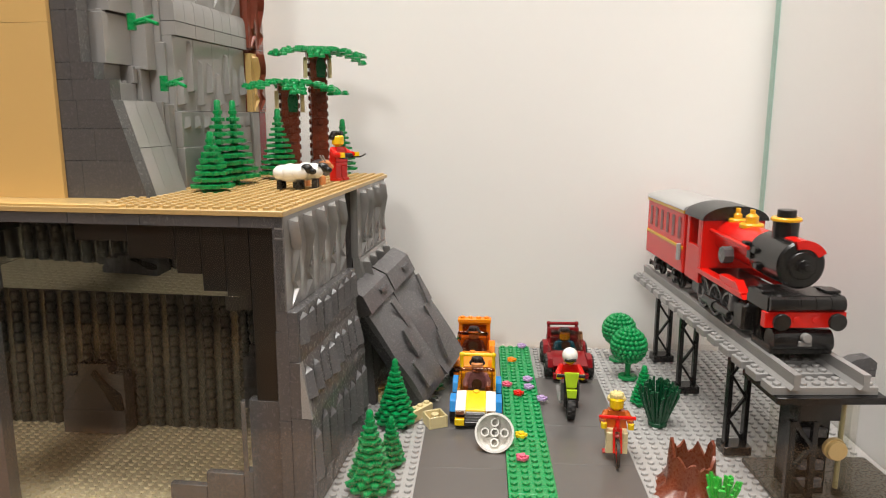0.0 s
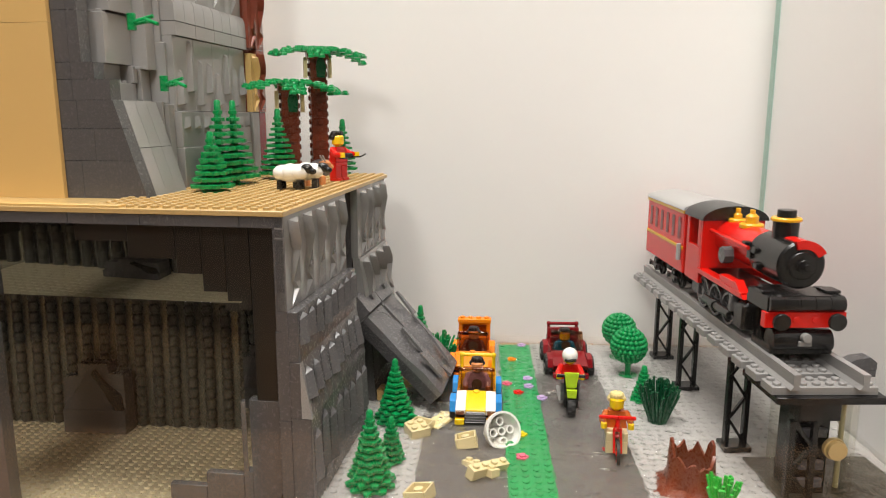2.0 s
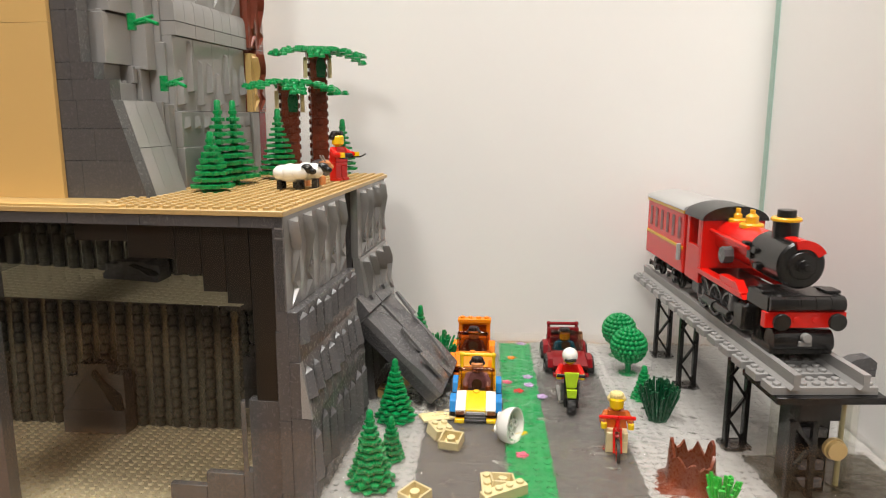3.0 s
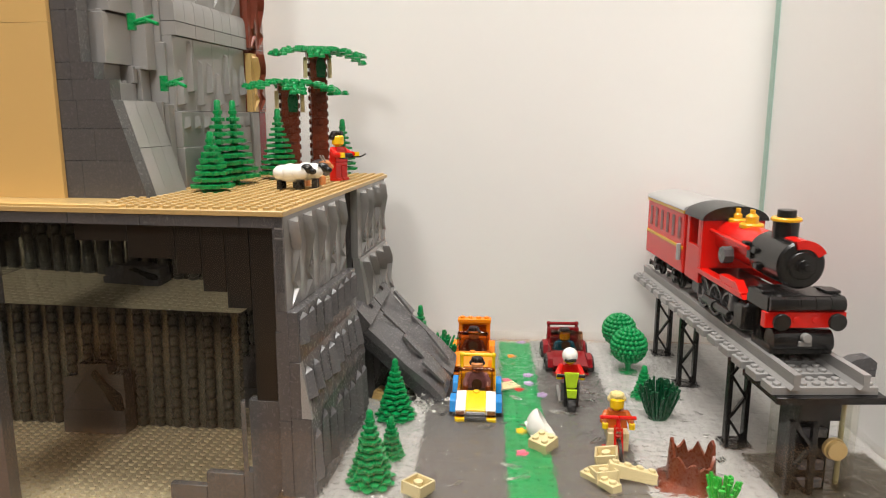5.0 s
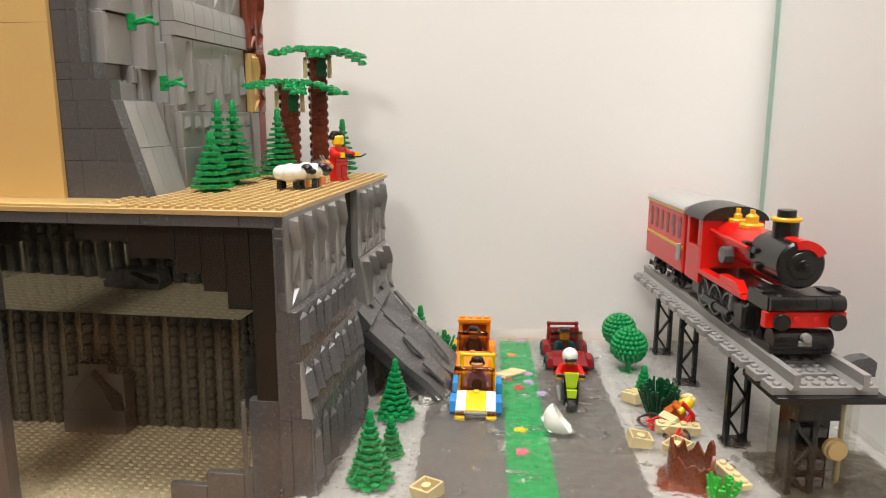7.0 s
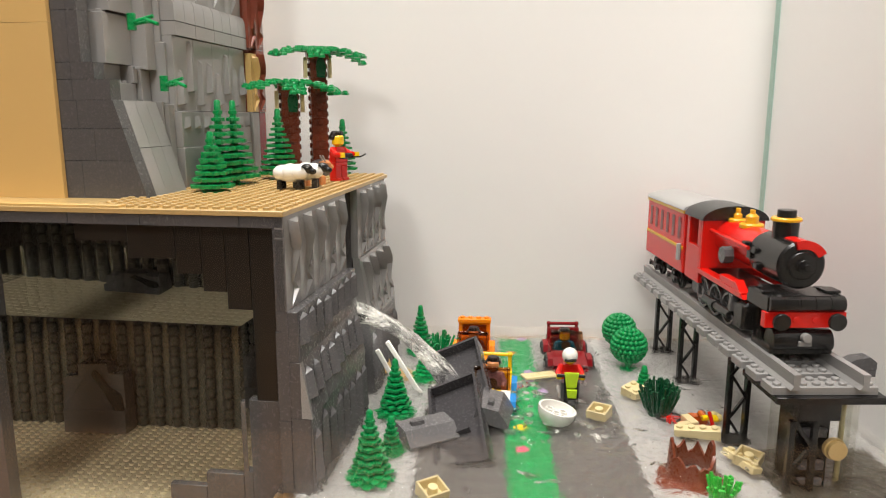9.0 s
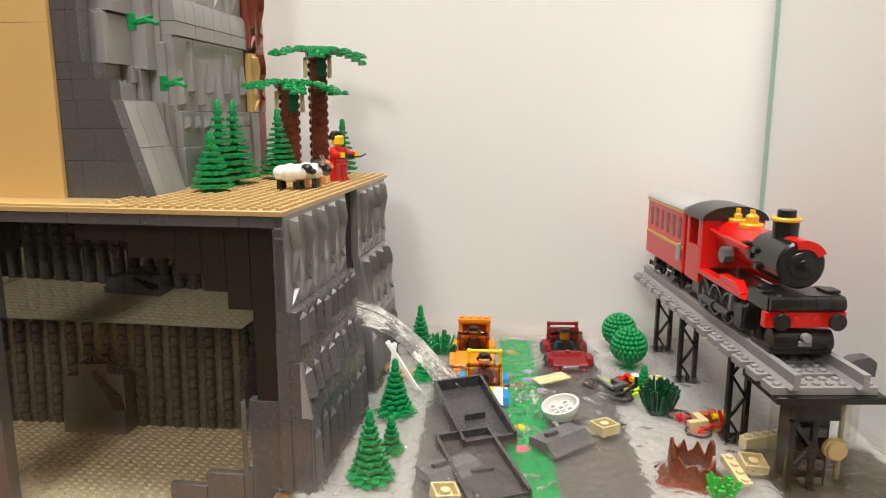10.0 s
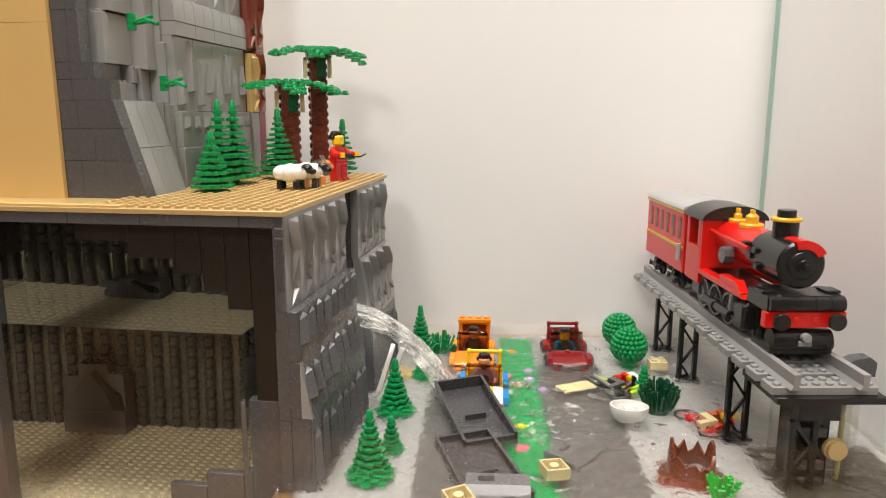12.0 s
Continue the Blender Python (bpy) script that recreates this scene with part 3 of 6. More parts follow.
def viaduct():
    for x, y in ((0.182, 0.687), (0.1832, 0.6058), (0.1862, 0.4909)):
        t = thing("viaduct_tower", pose(x, y, 0, 0, 0, 3.4), "black lattice girder tower under the toy railway", "tower", group="viaduct towers")
        part("foot", Build().box(-0.0100, 0.0100, -0.0078, 0.0078, 0.0019, 0.0082), M_BLACK, t)
        for sx in (-0.0066, 0.0066):
            part("column", Build().box(sx - 0.0017, sx + 0.0017, -0.0028, 0.0028, 0.0084, 0.0795), M_BLACK, t)
        for k in range(4):
            z0 = 0.0105 + k * 0.0168
            s = 1 if k % 2 else -1
            part("brace", Build().bar((-0.0055 * s, 0, z0), (0.0055 * s, 0, z0 + 0.0165), 0.0028, 0.0018), M_BLACK, t)
    k = thing("railway_track", TRACK, "grey toy railway track on studded sleepers", "railway")
    for x in (-0.0205, 0.0205):
        b = Build().prism([(x - 0.0036, 0.0849), (x + 0.0036, 0.0849), (x + 0.0016, 0.0875), (x + 0.0022, 0.0945), (x - 0.0022, 0.0945), (x - 0.0016, 0.0875)], -0.002, 0.31, "y")
        part("rail", b, M_MGREY, k)
    for j in range(14):
        y = 0.004 + j * 0.0225
        b = Build().box(-0.032, 0.032, y, y + 0.0155, 0.0797, 0.0847)
        b.studs(-0.0318, y - 0.0002, 1, 2, 0.0847).studs(0.0238, y - 0.0002, 1, 2, 0.0847)
        if j < 3:
            b.studs(-0.016, y - 0.0002, 4, 2, 0.0847)
        part("sleeper", b, M_MGREY, k)
    # end pedestal
    p = thing("viaduct_pedestal", TRACK, "black lattice pedestal under the track's end", "pedestal")
    part("top_plate", Build().box(-0.030, 0.036, 0.0, 0.05, 0.0752, 0.0795), M_BLACK, p)
    part("base_plate", Build().box(-0.016, 0.071, -0.04, 0.07, 0.0019, 0.0055), M_CHAMBER, p, "dark base plate")
    part("housing", Build().box(-0.0060, 0.0150, 0.0205, 0.0440, 0.0057, 0.0750), M_BLACK, p, "black machinery housing")
    part("housing_lid", Build().box(-0.0095, 0.0170, 0.0130, 0.0445, 0.0590, 0.0748, 0, 0.001), M_BLACK, p)
    for z in (0.012, 0.024, 0.046):
        part("grip", Build().box(-0.0040, 0.0120, 0.0170, 0.0203, z, z + 0.006, 0, 0.0008), M_DGREY, p)
        part("grip_stud", Build().cyl(pose(0.004, 0.0170, z + 0.003, 90), 0.0024, 0.0018, 0, 12), M_DGREY, p)
    for sx in (-0.0125, 0.0020):
        part("column", Build().box(sx - 0.0018, sx + 0.0018, 0.0125, 0.0165, 0.0057, 0.0588), M_BLACK, p)
    for j in range(3):
        s = 1 if j % 2 else -1
        part("brace", Build().bar((-0.0052 - 0.0060 * s, 0.0145, 0.0075 + j * 0.0170), (-0.0052 + 0.0060 * s, 0.0145, 0.0240 + j * 0.0170), 0.0032, 0.0024), M_BLACK, p)
    part("disc", Build().cyl(pose(0.0140, 0.0105, 0.0410, 90), 0.0060, 0.003, 0, 20).cyl(pose(0.0140, 0.0136, 0.0410, 90), 0.0070, 0.003, 0, 20), M_TAN, p, "tan round disc")
    part("clear_tube", Build().cyl(pose(-0.0155, 0.030, 0.0057), 0.0034, 0.0690, 0, 16), M_CLEAR, p, "clear plastic tube")
    part("clear_tube", Build().cyl(pose(0.0235, 0.020, 0.0057), 0.0036, 0.0690, 0, 16), M_CLEAR, p, "clear plastic tube")
    part("clear_tube", Build().cyl(pose(0.0305, 0.024, 0.0057), 0.0036, 0.0690, 0, 16), M_CLEAR, p, "clear plastic tube")
    part("rod", Build().cyl(pose(0.0268, 0.028, 0.0057), 0.0016, 0.0690, 0, 12), M_SAND, p, "cream plastic rod")
    part("tube_foot", Build().box(0.0200, 0.0345, 0.0160, 0.0290, 0.0057, 0.0105, 0, 0.001), M_CLEAR, p, "clear plastic foot")
    part("handle", Build().prism([(0.0362, 0.0800), (0.0560, 0.0800), (0.0560, 0.0850), (0.0515, 0.0885), (0.0420, 0.0872), (0.0362, 0.0840)], 0.045, 0.055, "y"), M_DGREY, p, "dark grey bracket")
    part("bracket_arm", Build().box(0.0300, 0.0560, 0.0450, 0.0500, 0.0752, 0.0798), M_DGREY, p)


viaduct()


def spoked_wheel(b, m, r, spokes=10):
    old = b.x
    b.x = old @ m
    n = 22
    vs, fs = [], []
    for rr, z in ((r, 0), (r, 0.003), (r * 0.84, 0.003), (r * 0.84, 0)):
        vs += [(rr * math.cos(2 * math.pi * k / n), rr * math.sin(2 * math.pi * k / n), z) for k in range(n)]
    for j in range(4):
        fs += [(j * n + k, j * n + (k + 1) % n, ((j + 1) % 4) * n + (k + 1) % n, ((j + 1) % 4) * n + k) for k in range(n)]
    b.add(vs, fs)
    for k in range(spokes):
        a = 2 * math.pi * k / spokes
        b.bar((0, 0, 0.0015), (r * 0.86 * math.cos(a), r * 0.86 * math.sin(a), 0.0015), 0.0007, 0.0009)
    b.cyl(pose(0, 0, 0), r * 0.2, 0.0035, 0, 10)
    b.x = old


def train():
    T = TRACK @ pose(0, 0, RAIL_Z + 0.0065)
    e = thing("steam_locomotive", T, "red toy steam locomotive with black smokebox and chimney", "locomotive")
    f0 = 0.034
    part("buffer_beam", Build().box(-0.0258, 0.0258, f0, f0 + 0.006, 0.0180, 0.0280), M_RED, e)
    for s in (-1, 1):
        part("buffer", Build().cyl(pose(s * 0.0175, f0, 0.0230, 90), 0.0026, 0.004, 0, 12).cyl(pose(s * 0.0175, f0 - 0.004, 0.0230, 90), 0.0055, 0.0025, 0, 18), M_BLACK, e, "black round buffer")
    part("stud", Build().cyl(pose(-0.006, f0, 0.0230, 90), 0.0022, 0.0012), M_RED, e)
    part("stud", Build().cyl(pose(0.006, f0, 0.0230, 90), 0.0022, 0.0012), M_RED, e)
    # bogie cylinder under the beam, front platform and smokebox
    b = Build().cyl(pose(-0.019, f0 + 0.006, 0.0085, 0, 90), 0.0072, 0.038, 0, 18)
    b.box(-0.02, 0.02, f0 + 0.002, f0 + 0.03, 0.0, 0.005)
    part("front_bogie", b, M_BLACK, e)
    part("coupling", Build().cyl(pose(0.0, f0 - 0.001, 0.012, 90), 0.003, 0.004).box(-0.004, 0.004, f0 - 0.003, f0 + 0.006, 0.0065, 0.0095), M_MGREY, e)
    b = Build().prism([(-0.024, 0.0282), (0.024, 0.0282), (0.024, 0.0325), (0.016, 0.0385), (-0.016, 0.0385), (-0.024, 0.0325)], f0 + 0.001, f0 + 0.032, "y")
    for s in (-1, 1):
        b.box(s * 0.0215 - 0.003, s * 0.0215 + 0.003, f0 + 0.001, f0 + 0.03, 0.0281, 0.0380)
    part("front_platform", b, M_BLACK, e)
    for k in range(5):
        x = -0.0192 + k * 0.0096
        q = Build().prism([(f0 + 0.0002, 0.0284), (f0 - 0.0022, 0.0302), (f0 - 0.0028, 0.0335), (f0 - 0.0016, 0.0366), (f0 + 0.0008, 0.0380), (f0 + 0.0008, 0.0284)], x - 0.0046, x + 0.0046, "x")
        part("curved_plate", q, M_BLACK, e)
    cz, r = 0.0558, 0.0149
    b = Build().cyl(pose(0, f0 + 0.046, cz, 90), r + 0.0008, 0.035, 0, 28, 0.0015)
    b.cyl(pose(0, f0 + 0.0112, cz, 90), r * 0.62, 0.002, 0, 24, 0.0008).cyl(pose(0, f0 + 0.0095, cz, 90), 0.0045, 0.003, 0, 14)
    b.cyl(pose(0, f0 + 0.0068, cz, 90), 0.0024, 0.004, 0, 10)
    b.cyl(pose(r + 0.0006, f0 + 0.02, cz, 0, 90), 0.0022, 0.003, 0, 10)
    part("smokebox", b, M_BLACK, e)
    # red arched hood over the front of the smokebox
    n = 9
    pts = [(math.sin(math.radians(a)) * (r + 0.0016), cz + math.cos(math.radians(a)) * (r + 0.0016)) for a in [-20 + 80 * k / n for k in range(n + 1)]]
    pts += [(math.sin(math.radians(a)) * (r - 0.004), cz + math.cos(math.radians(a)) * (r - 0.004)) for a in [60 - 80 * k / n for k in range(n + 1)]]
    part("smokebox_hood", Build().prism(pts, f0 + 0.009, f0 + 0.026, "y"), M_RED, e, "red arched hood")
    b = Build().cyl(pose(0, f0 + 0.036, cz + r - 0.003), 0.0082, 0.0138, 0, 22).cyl(pose(0, f0 + 0.036, cz + r + 0.0128), 0.006, 0.005, 0, 18)
    ch = part("chimney", b, M_BLACK, e)
    part("chimney_rim", Build().cyl(pose(0, f0 + 0.036, cz + r + 0.0105), 0.0098, 0.0024, 0, 24, 0.001), M_GOLD, ch, "gold chimney rim")
    part("boiler_band", Build().cyl(pose(0, f0 + 0.0552, cz, 90), r + 0.0003, 0.009, 0, 28), M_BLACK, e, "black boiler band")
    b = Build().cyl(pose(0, f0 + 0.12, cz, 90), r - 0.0004, 0.074, 0, 28)
    part("boiler", b, M_RED, e)
    for dy, rr, h in ((0.087, 0.0062, 0.007), (0.112, 0.0042, 0.005)):
        part("dome", Build().cyl(pose(0, f0 + dy, cz + r - 0.0025), rr + 0.0025, 0.0035, 0, 20, 0.001).cyl(pose(0, f0 + dy, cz + r + 0.001), rr * 0.75, h, 0, 18, 0.002).cyl(pose(0, f0 + dy, cz + r + 0.001 + h), 0.002, 0.003, 0, 10), M_GOLD, e, "gold dome")
    for s in (-1, 1):
        part("running_board", Build().box(s * 0.021 - 0.004, s * 0.021 + 0.004, f0 + 0.04, f0 + 0.125, 0.0265, 0.0305), M_RED, e)
        b = Build().box(s * 0.0215 - 0.0032, s * 0.0215 + 0.0032, f0 + 0.052, f0 + 0.078, 0.0307, 0.0355)
        b.prism([(f0 + 0.036, 0.0265), (f0 + 0.052, 0.0265), (f0 + 0.052, 0.037)], s * 0.0215 - 0.0032, s * 0.0215 + 0.0032, "x")
        part("splasher", b, M_RED, e)
        part("steam_pipe", Build().tube((s * 0.0178, f0 + 0.050, cz + 0.004), (s * 0.0180, f0 + 0.119, cz + 0.006), 0.0014, 0, 10), M_RED, e)
        part("air_pump", Build().cyl(pose(s * 0.016, f0 + 0.082, cz - 0.007, 0, s * 90), 0.0065, 0.007, 0, 8), M_DGREY, e, "dark grey air pump")
        part("cylinder_block", Build().box(s * 0.0195 - 0.0055, s * 0.0195 + 0.0055, f0 + 0.034, f0 + 0.05, 0.006, 0.024, 0, 0.002), M_BLACK, e)
        for k, dy in enumerate((0.066, 0.0905, 0.115)):
            wb = Build()
            spoked_wheel(wb, pose(s * 0.0205 - 0.0015, f0 + dy, 0.0122, 0, 90), 0.0120)
            part("driving_wheel", wb, M_DGREY, e)
        part("valve_gear", Build().cyl(pose(s * 0.0245, f0 + 0.102, 0.0105, 90), 0.0034, 0.048, 0, 14).cyl(pose(s * 0.0245, f0 + 0.086, 0.0105, 90), 0.0043, 0.006, 0, 14), M_BLACK, e)
        part("coupling_rod", Build().box(s * 0.0235 - 0.0008, s * 0.0235 + 0.0008, f0 + 0.046, f0 + 0.116, 0.0075, 0.0105), M_DGREY, e)
        for dy in (0.008, 0.026):
            wb = Build()
            spoked_wheel(wb, pose(s * 0.018, f0 + dy, 0.0062, 0, 90), 0.006, 6)
            part("pony_wheel", wb, M_BLACK, e)
    for s in (-1, 1):
        for q, (dy, dz, sz) in enumerate(((0.040, 0.004, 0.004), (0.047, 0.000, 0.0055), (0.056, 0.006, 0.003), (0.036, -0.006, 0.004))):
            part("boiler_fitting", Build().box(s * 0.0150 - 0.0025, s * 0.0150 + 0.0025, f0 + dy, f0 + dy + 0.006, cz + dz - sz / 2, cz + dz + sz / 2, 0, 0.0005), M_BLACK, e)
        part("step_plate", Build().box(s * 0.0205 - 0.005, s * 0.0205 + 0.005, f0 + 0.008, f0 + 0.020, 0.0382, 0.0400, 0, 0.0004), M_BLACK, e)
        part("sand_box", Build().box(s * 0.022 - 0.004, s * 0.022 + 0.004, f0 + 0.052, f0 + 0.0565, 0.014, 0.026, 0, 0.0006), M_DGREY, e)
    part("main_frame", Build().box(-0.0165, 0.0165, f0 + 0.03, f0 + 0.155, 0.004, 0.0262), M_BLACK, e)
    y0, y1 = f0 + 0.118, f0 + 0.152
    part("cab_front", Build().box(-0.0245, 0.0245, y0, y0 + 0.003, 0.0307, 0.071), M_RED, e)
    for s in (-1, 1):
        part("cab_side", Build().box(s * 0.0228 - 0.0018, s * 0.0228 + 0.0018, y0 + 0.0032, y1, 0.018, 0.047), M_RED, e)
        part("cab_pillar", Build().box(s * 0.0228 - 0.0018, s * 0.0228 + 0.0018, y0 + 0.0032, y0 + 0.009, 0.0472, 0.071), M_RED, e)
        part("cab_pillar", Build().box(s * 0.0228 - 0.0018, s * 0.0228 + 0.0018, y1 - 0.006, y1, 0.0472, 0.071), M_RED, e)
    n = 12
    arc = [(0.0262 * math.cos(math.pi * k / n), 0.0692 + 0.0115 * math.sin(math.pi * k / n)) for k in range(n + 1)]
    part("cab_roof", Build().prism(arc, y0 - 0.003, y1 + 0.004, "y"), M_BLACK, e, "black arched roof")
    c = thing("passenger_coach", T, "red toy passenger coach with yellow stripes and windows", "railway coach")
    a0, a1 = y1 + 0.010, y1 + 0.114
    part("underframe", Build().box(-0.0125, 0.0125, a0, a1, 0.0135, 0.0175), M_BLACK, c)
    for y in (a0 + 0.010, a1 - 0.040):
        b = Build().box(-0.0100, 0.0100, y + 0.004, y + 0.026, 0.0040, 0.0134)
        for s in (-1, 1):
            b.box(s * 0.0222 - 0.0010, s * 0.0222 + 0.0010, y, y + 0.030, 0.0062, 0.0100).box(s * 0.0160 - 0.0058, s * 0.0160 + 0.0058, y + 0.0125, y + 0.0175, 0.0101, 0.0134)
            b.cyl(pose(s * 0.0232, y + 0.006, 0.0075, 0, s * 90), 0.0018, 0.0015, 0, 10).cyl(pose(s * 0.0232, y + 0.024, 0.0075, 0, s * 90), 0.0018, 0.0015, 0, 10)
        part("bogie", b, M_BLACK, c)
    part("lower_body", Build().box(-0.0242, 0.0242, a0, a1, 0.0177, 0.0375), M_RED, c)
    part("stripe", Build().box(-0.0247, 0.0247, a0, a1, 0.0376, 0.0400), M_GOLD, c, "gold stripe")
    part("upper_body", Build().box(-0.0238, 0.0238, a0 + 0.001, a1, 0.0401, 0.0682), M_RED, c)
    part("stripe", Build().box(-0.0249, 0.0249, a0, a1, 0.0683, 0.0712), M_GOLD, c, "gold stripe")
    for s in (-1, 1):
        for k in range(6):
            y = a0 + 0.007 + k * 0.0162
            wf = part("window", Build().box(s * 0.0236 - 0.0006, s * 0.0236 + 0.0006, y, y + 0.0075, 0.0455, 0.0640), M_DKRED, c, "dark red window")
    roof = [(0.0255 * math.cos(math.pi * k / n), 0.0713 + 0.007 * math.sin(math.pi * k / n)) for k in range(n + 1)]
    part("roof", Build().prism(roof, a0 - 0.001, a1 + 0.001, "y"), M_LGREY, c, "light grey roof")
    part("end_wall", Build().box(-0.024, 0.024, a0 - 0.0025, a0 - 0.0005, 0.0177, 0.0712), M_RED, c)
    for s in (-1, 1):
        for y in (a0 + 0.016, a0 + 0.034, a1 - 0.034, a1 - 0.016):
            wb = Build()
            spoked_wheel(wb, pose(s * 0.0185, y, 0.0072, 0, 90), 0.007, 8)
            part("wheel", wb, M_BLACK, c)
        part("lamp", Build().cyl(pose(s * 0.026, a0 + 0.004, 0.028), 0.002, 0.014, 0, 10), M_LGREY, c, "light grey handrail")


train()


# ---- plants ----
def leaf_ring(b, z, r, lobes, thick, seed):
    """One tier of a moulded pine: a disc with uneven rounded lobes, drooping a little."""
    rnd = random.Random(seed)
    n = lobes * 4
    off = rnd.uniform(0, 1)
    top, bot = [], []
    for k in range(n):
        a = 2 * math.pi * k / n
        rr = r * (0.88 + 0.12 * math.cos(lobes * a + off * 6)) * (1 + 0.04 * rnd.uniform(-1, 1))
        top.append((rr * math.cos(a), rr * math.sin(a), z + thick * 0.75 - r * 0.10))
        bot.append((rr * 0.97 * math.cos(a), rr * 0.97 * math.sin(a), z - r * 0.12))
    vs = top + bot + [(0, 0, z + thick), (0, 0, z)]
    fs = [(k, (k + 1) % n, 2 * n) for k in range(n)] + [(n + (k + 1) % n, n + k, 2 * n + 1) for k in range(n)]
    fs += [(k, n + k, n + (k + 1) % n, (k + 1) % n) for k in range(n)]
    b.add(vs, fs)


def pine(x, y, z, h, r, tiers, seed, where, mat=None, gap=0.62, m=None):
    mat = mat or M_GREEN
    t = thing("pine_tree", m or pose(x, y, z, 0, 0, seed * 37), "green moulded plastic pine tree " + where, "tree", group="toy pines")
    part("base", Build().cyl(pose(0, 0, 0), r * 0.5, 0.0022, 0, 16), mat, t)
    part("trunk", Build().rings([(0.0032, 0.0022), (0.0026, h * 0.9), (0.0024, h - 0.0015), (0.0014, h)], 0, 12), mat, t)
    b = Build()
    z0 = h * 0.10
    step = (h * 0.90 - z0) / tiers
    for k in range(tiers):
        q = k / (tiers - 1)
        leaf_ring(b, z0 + k * step + r * 0.1, r * (1 - q) + 0.0036 * q, 9 if q < 0.5 else 6, step * gap, seed * 50 + k)
    part("crown", b, mat, t)
    return t


def plants():
    pine(-0.0675, 0.522, 0.0, 0.0565, 0.0175, 11, 1, "on the studded verge")
    pine(-0.0714, 0.4209, 0.0, 0.058, 0.0175, 11, 2, "on the studded verge")
    pine(-0.0625, 0.458, 0.0, 0.037, 0.0105, 8, 3, "on the studded verge")
    pine(0.1387, 0.5745, 0.0, 0.036, 0.0115, 9, 4, "beside the dark bush")
    pine(-0.060, 0.665, 0.0, 0.061, 0.0165, 11, 5, "against the tank's back")
    pine(-0.05, 0.600, 0.0, 0.040, 0.0165, 9, 6, "below the breach")
    zl = LEDGE + 0.0028
    pine(-0.1955, 0.4975, zl, 0.0440, 0.0165, 8, 7, "on the tan ledge", gap=0.6)
    pine(-0.2035, 0.536, zl, 0.0670, 0.0190, 10, 8, "on the tan ledge", gap=0.6)
    pine(-0.1985, 0.555, zl, 0.0670, 0.0195, 10, 9, "on the tan ledge", gap=0.6)
    pine(-0.1755, 0.5988, zl, 0.0610, 0.0185, 11, 10, "on the tan ledge", gap=0.58)
    pine(-0.1325, 0.6618, zl, 0.052, 0.0145, 9, 11, "on the tan ledge", M_GREEN, 0.5)
    for x, y, seed in ((0.1378, 0.6348, 1), (0.1380, 0.6844, 2)):
        t = thing("round_tree", pose(x, y, 0, 0, 0, seed * 50), "round green bobbled plastic tree on a disc foot", "tree", group="round trees")
        part("foot", Build().cyl(pose(0, 0, 0.0018), 0.0088, 0.0026, 0, 18), M_GREEN, t)
        part("trunk", Build().cyl(pose(0, 0, 0.0044), 0.0026, 0.016, 0, 12), M_GREEN, t)
        b = Build().ball((0, 0, 0.0335), 0.0142, 0, 20)
        for j in range(1, 11):
            lat = math.pi * j / 11
            n = max(5, round(22 * math.sin(lat)))
            for k in range(n):
                a = 2 * math.pi * (k + 0.5 * (j % 2)) / n
                d = Vector((math.sin(lat) * math.cos(a), math.sin(lat) * math.sin(a), math.cos(lat)))
                b.ball(Vector((0, 0, 0.0335)) + d * 0.0152, 0.0024, 0, 8)
        part("crown", b, M_GREEN, t)
    rnd = random.Random(4)
    t = thing("spiky_bush", pose(0.1413, 0.5334, 0), "dark green spiky plastic bush on the plate", "bush")
    part("foot", Build().cyl(pose(0, 0, 0.0018), 0.0075, 0.003, 0, 14), M_DKGREEN, t)
    for k in range(80):
        a, q = rnd.uniform(0, 6.283), math.sqrt(rnd.uniform(0, 1))
        h = 0.044 - 0.012 * q + rnd.uniform(-0.003, 0.002)
        p0 = (0.0055 * q * math.cos(a), 0.0055 * q * math.sin(a), 0.003)
        p1 = (0.016 * q * math.cos(a), 0.016 * q * math.sin(a), h)
        part("blade", Build().tube(p0, p1, 0.0010, 0, 6), M_DKGREEN, t)
    t = thing("grass_clump", pose(0.1514, 0.4114, 0), "bright green plastic grass clump by the stump", "grass")
    part("foot", Build().cyl(pose(0, 0, 0.0018), 0.0075, 0.003, 0, 14), M_BRIGHT, t)
    for k in range(30):
        a, q = rnd.uniform(0, 6.283), math.sqrt(rnd.uniform(0, 1))
        h = 0.029 - 0.010 * q + rnd.uniform(-0.004, 0.001)
        b = Build().tube((0.006 * q * math.cos(a), 0.006 * q * math.sin(a), 0.003), (0.0125 * q * math.cos(a), 0.0125 * q * math.sin(a), h), 0.0011, 0, 6)
        part("blade", b, M_BRIGHT, t)
    t = thing("spiky_bush", pose(-0.040, 0.668, 0), "green spiky plastic bush by the tank's back", "bush")
    part("foot", Build().cyl(pose(0, 0, 0.0018), 0.0075, 0.003, 0, 14), M_GREEN, t)
    for k in range(40):
        a, q = rnd.uniform(0, 6.283), math.sqrt(rnd.uniform(0, 1))
        h = 0.036 - 0.014 * q + rnd.uniform(-0.003, 0.002)
        b = Build().tube((0.0055 * q * math.cos(a), 0.0055 * q * math.sin(a), 0.003), (0.021 * q * math.cos(a), 0.021 * q * math.sin(a), h), 0.001, 0, 6)
        part("blade", b, M_GREEN, t)
    # hollow stump with ragged rim
    n = 30
    vs, fs = [], []
    heights = [0.0225 + 0.003 * rnd.uniform(-1, 1) for _ in range(n)]
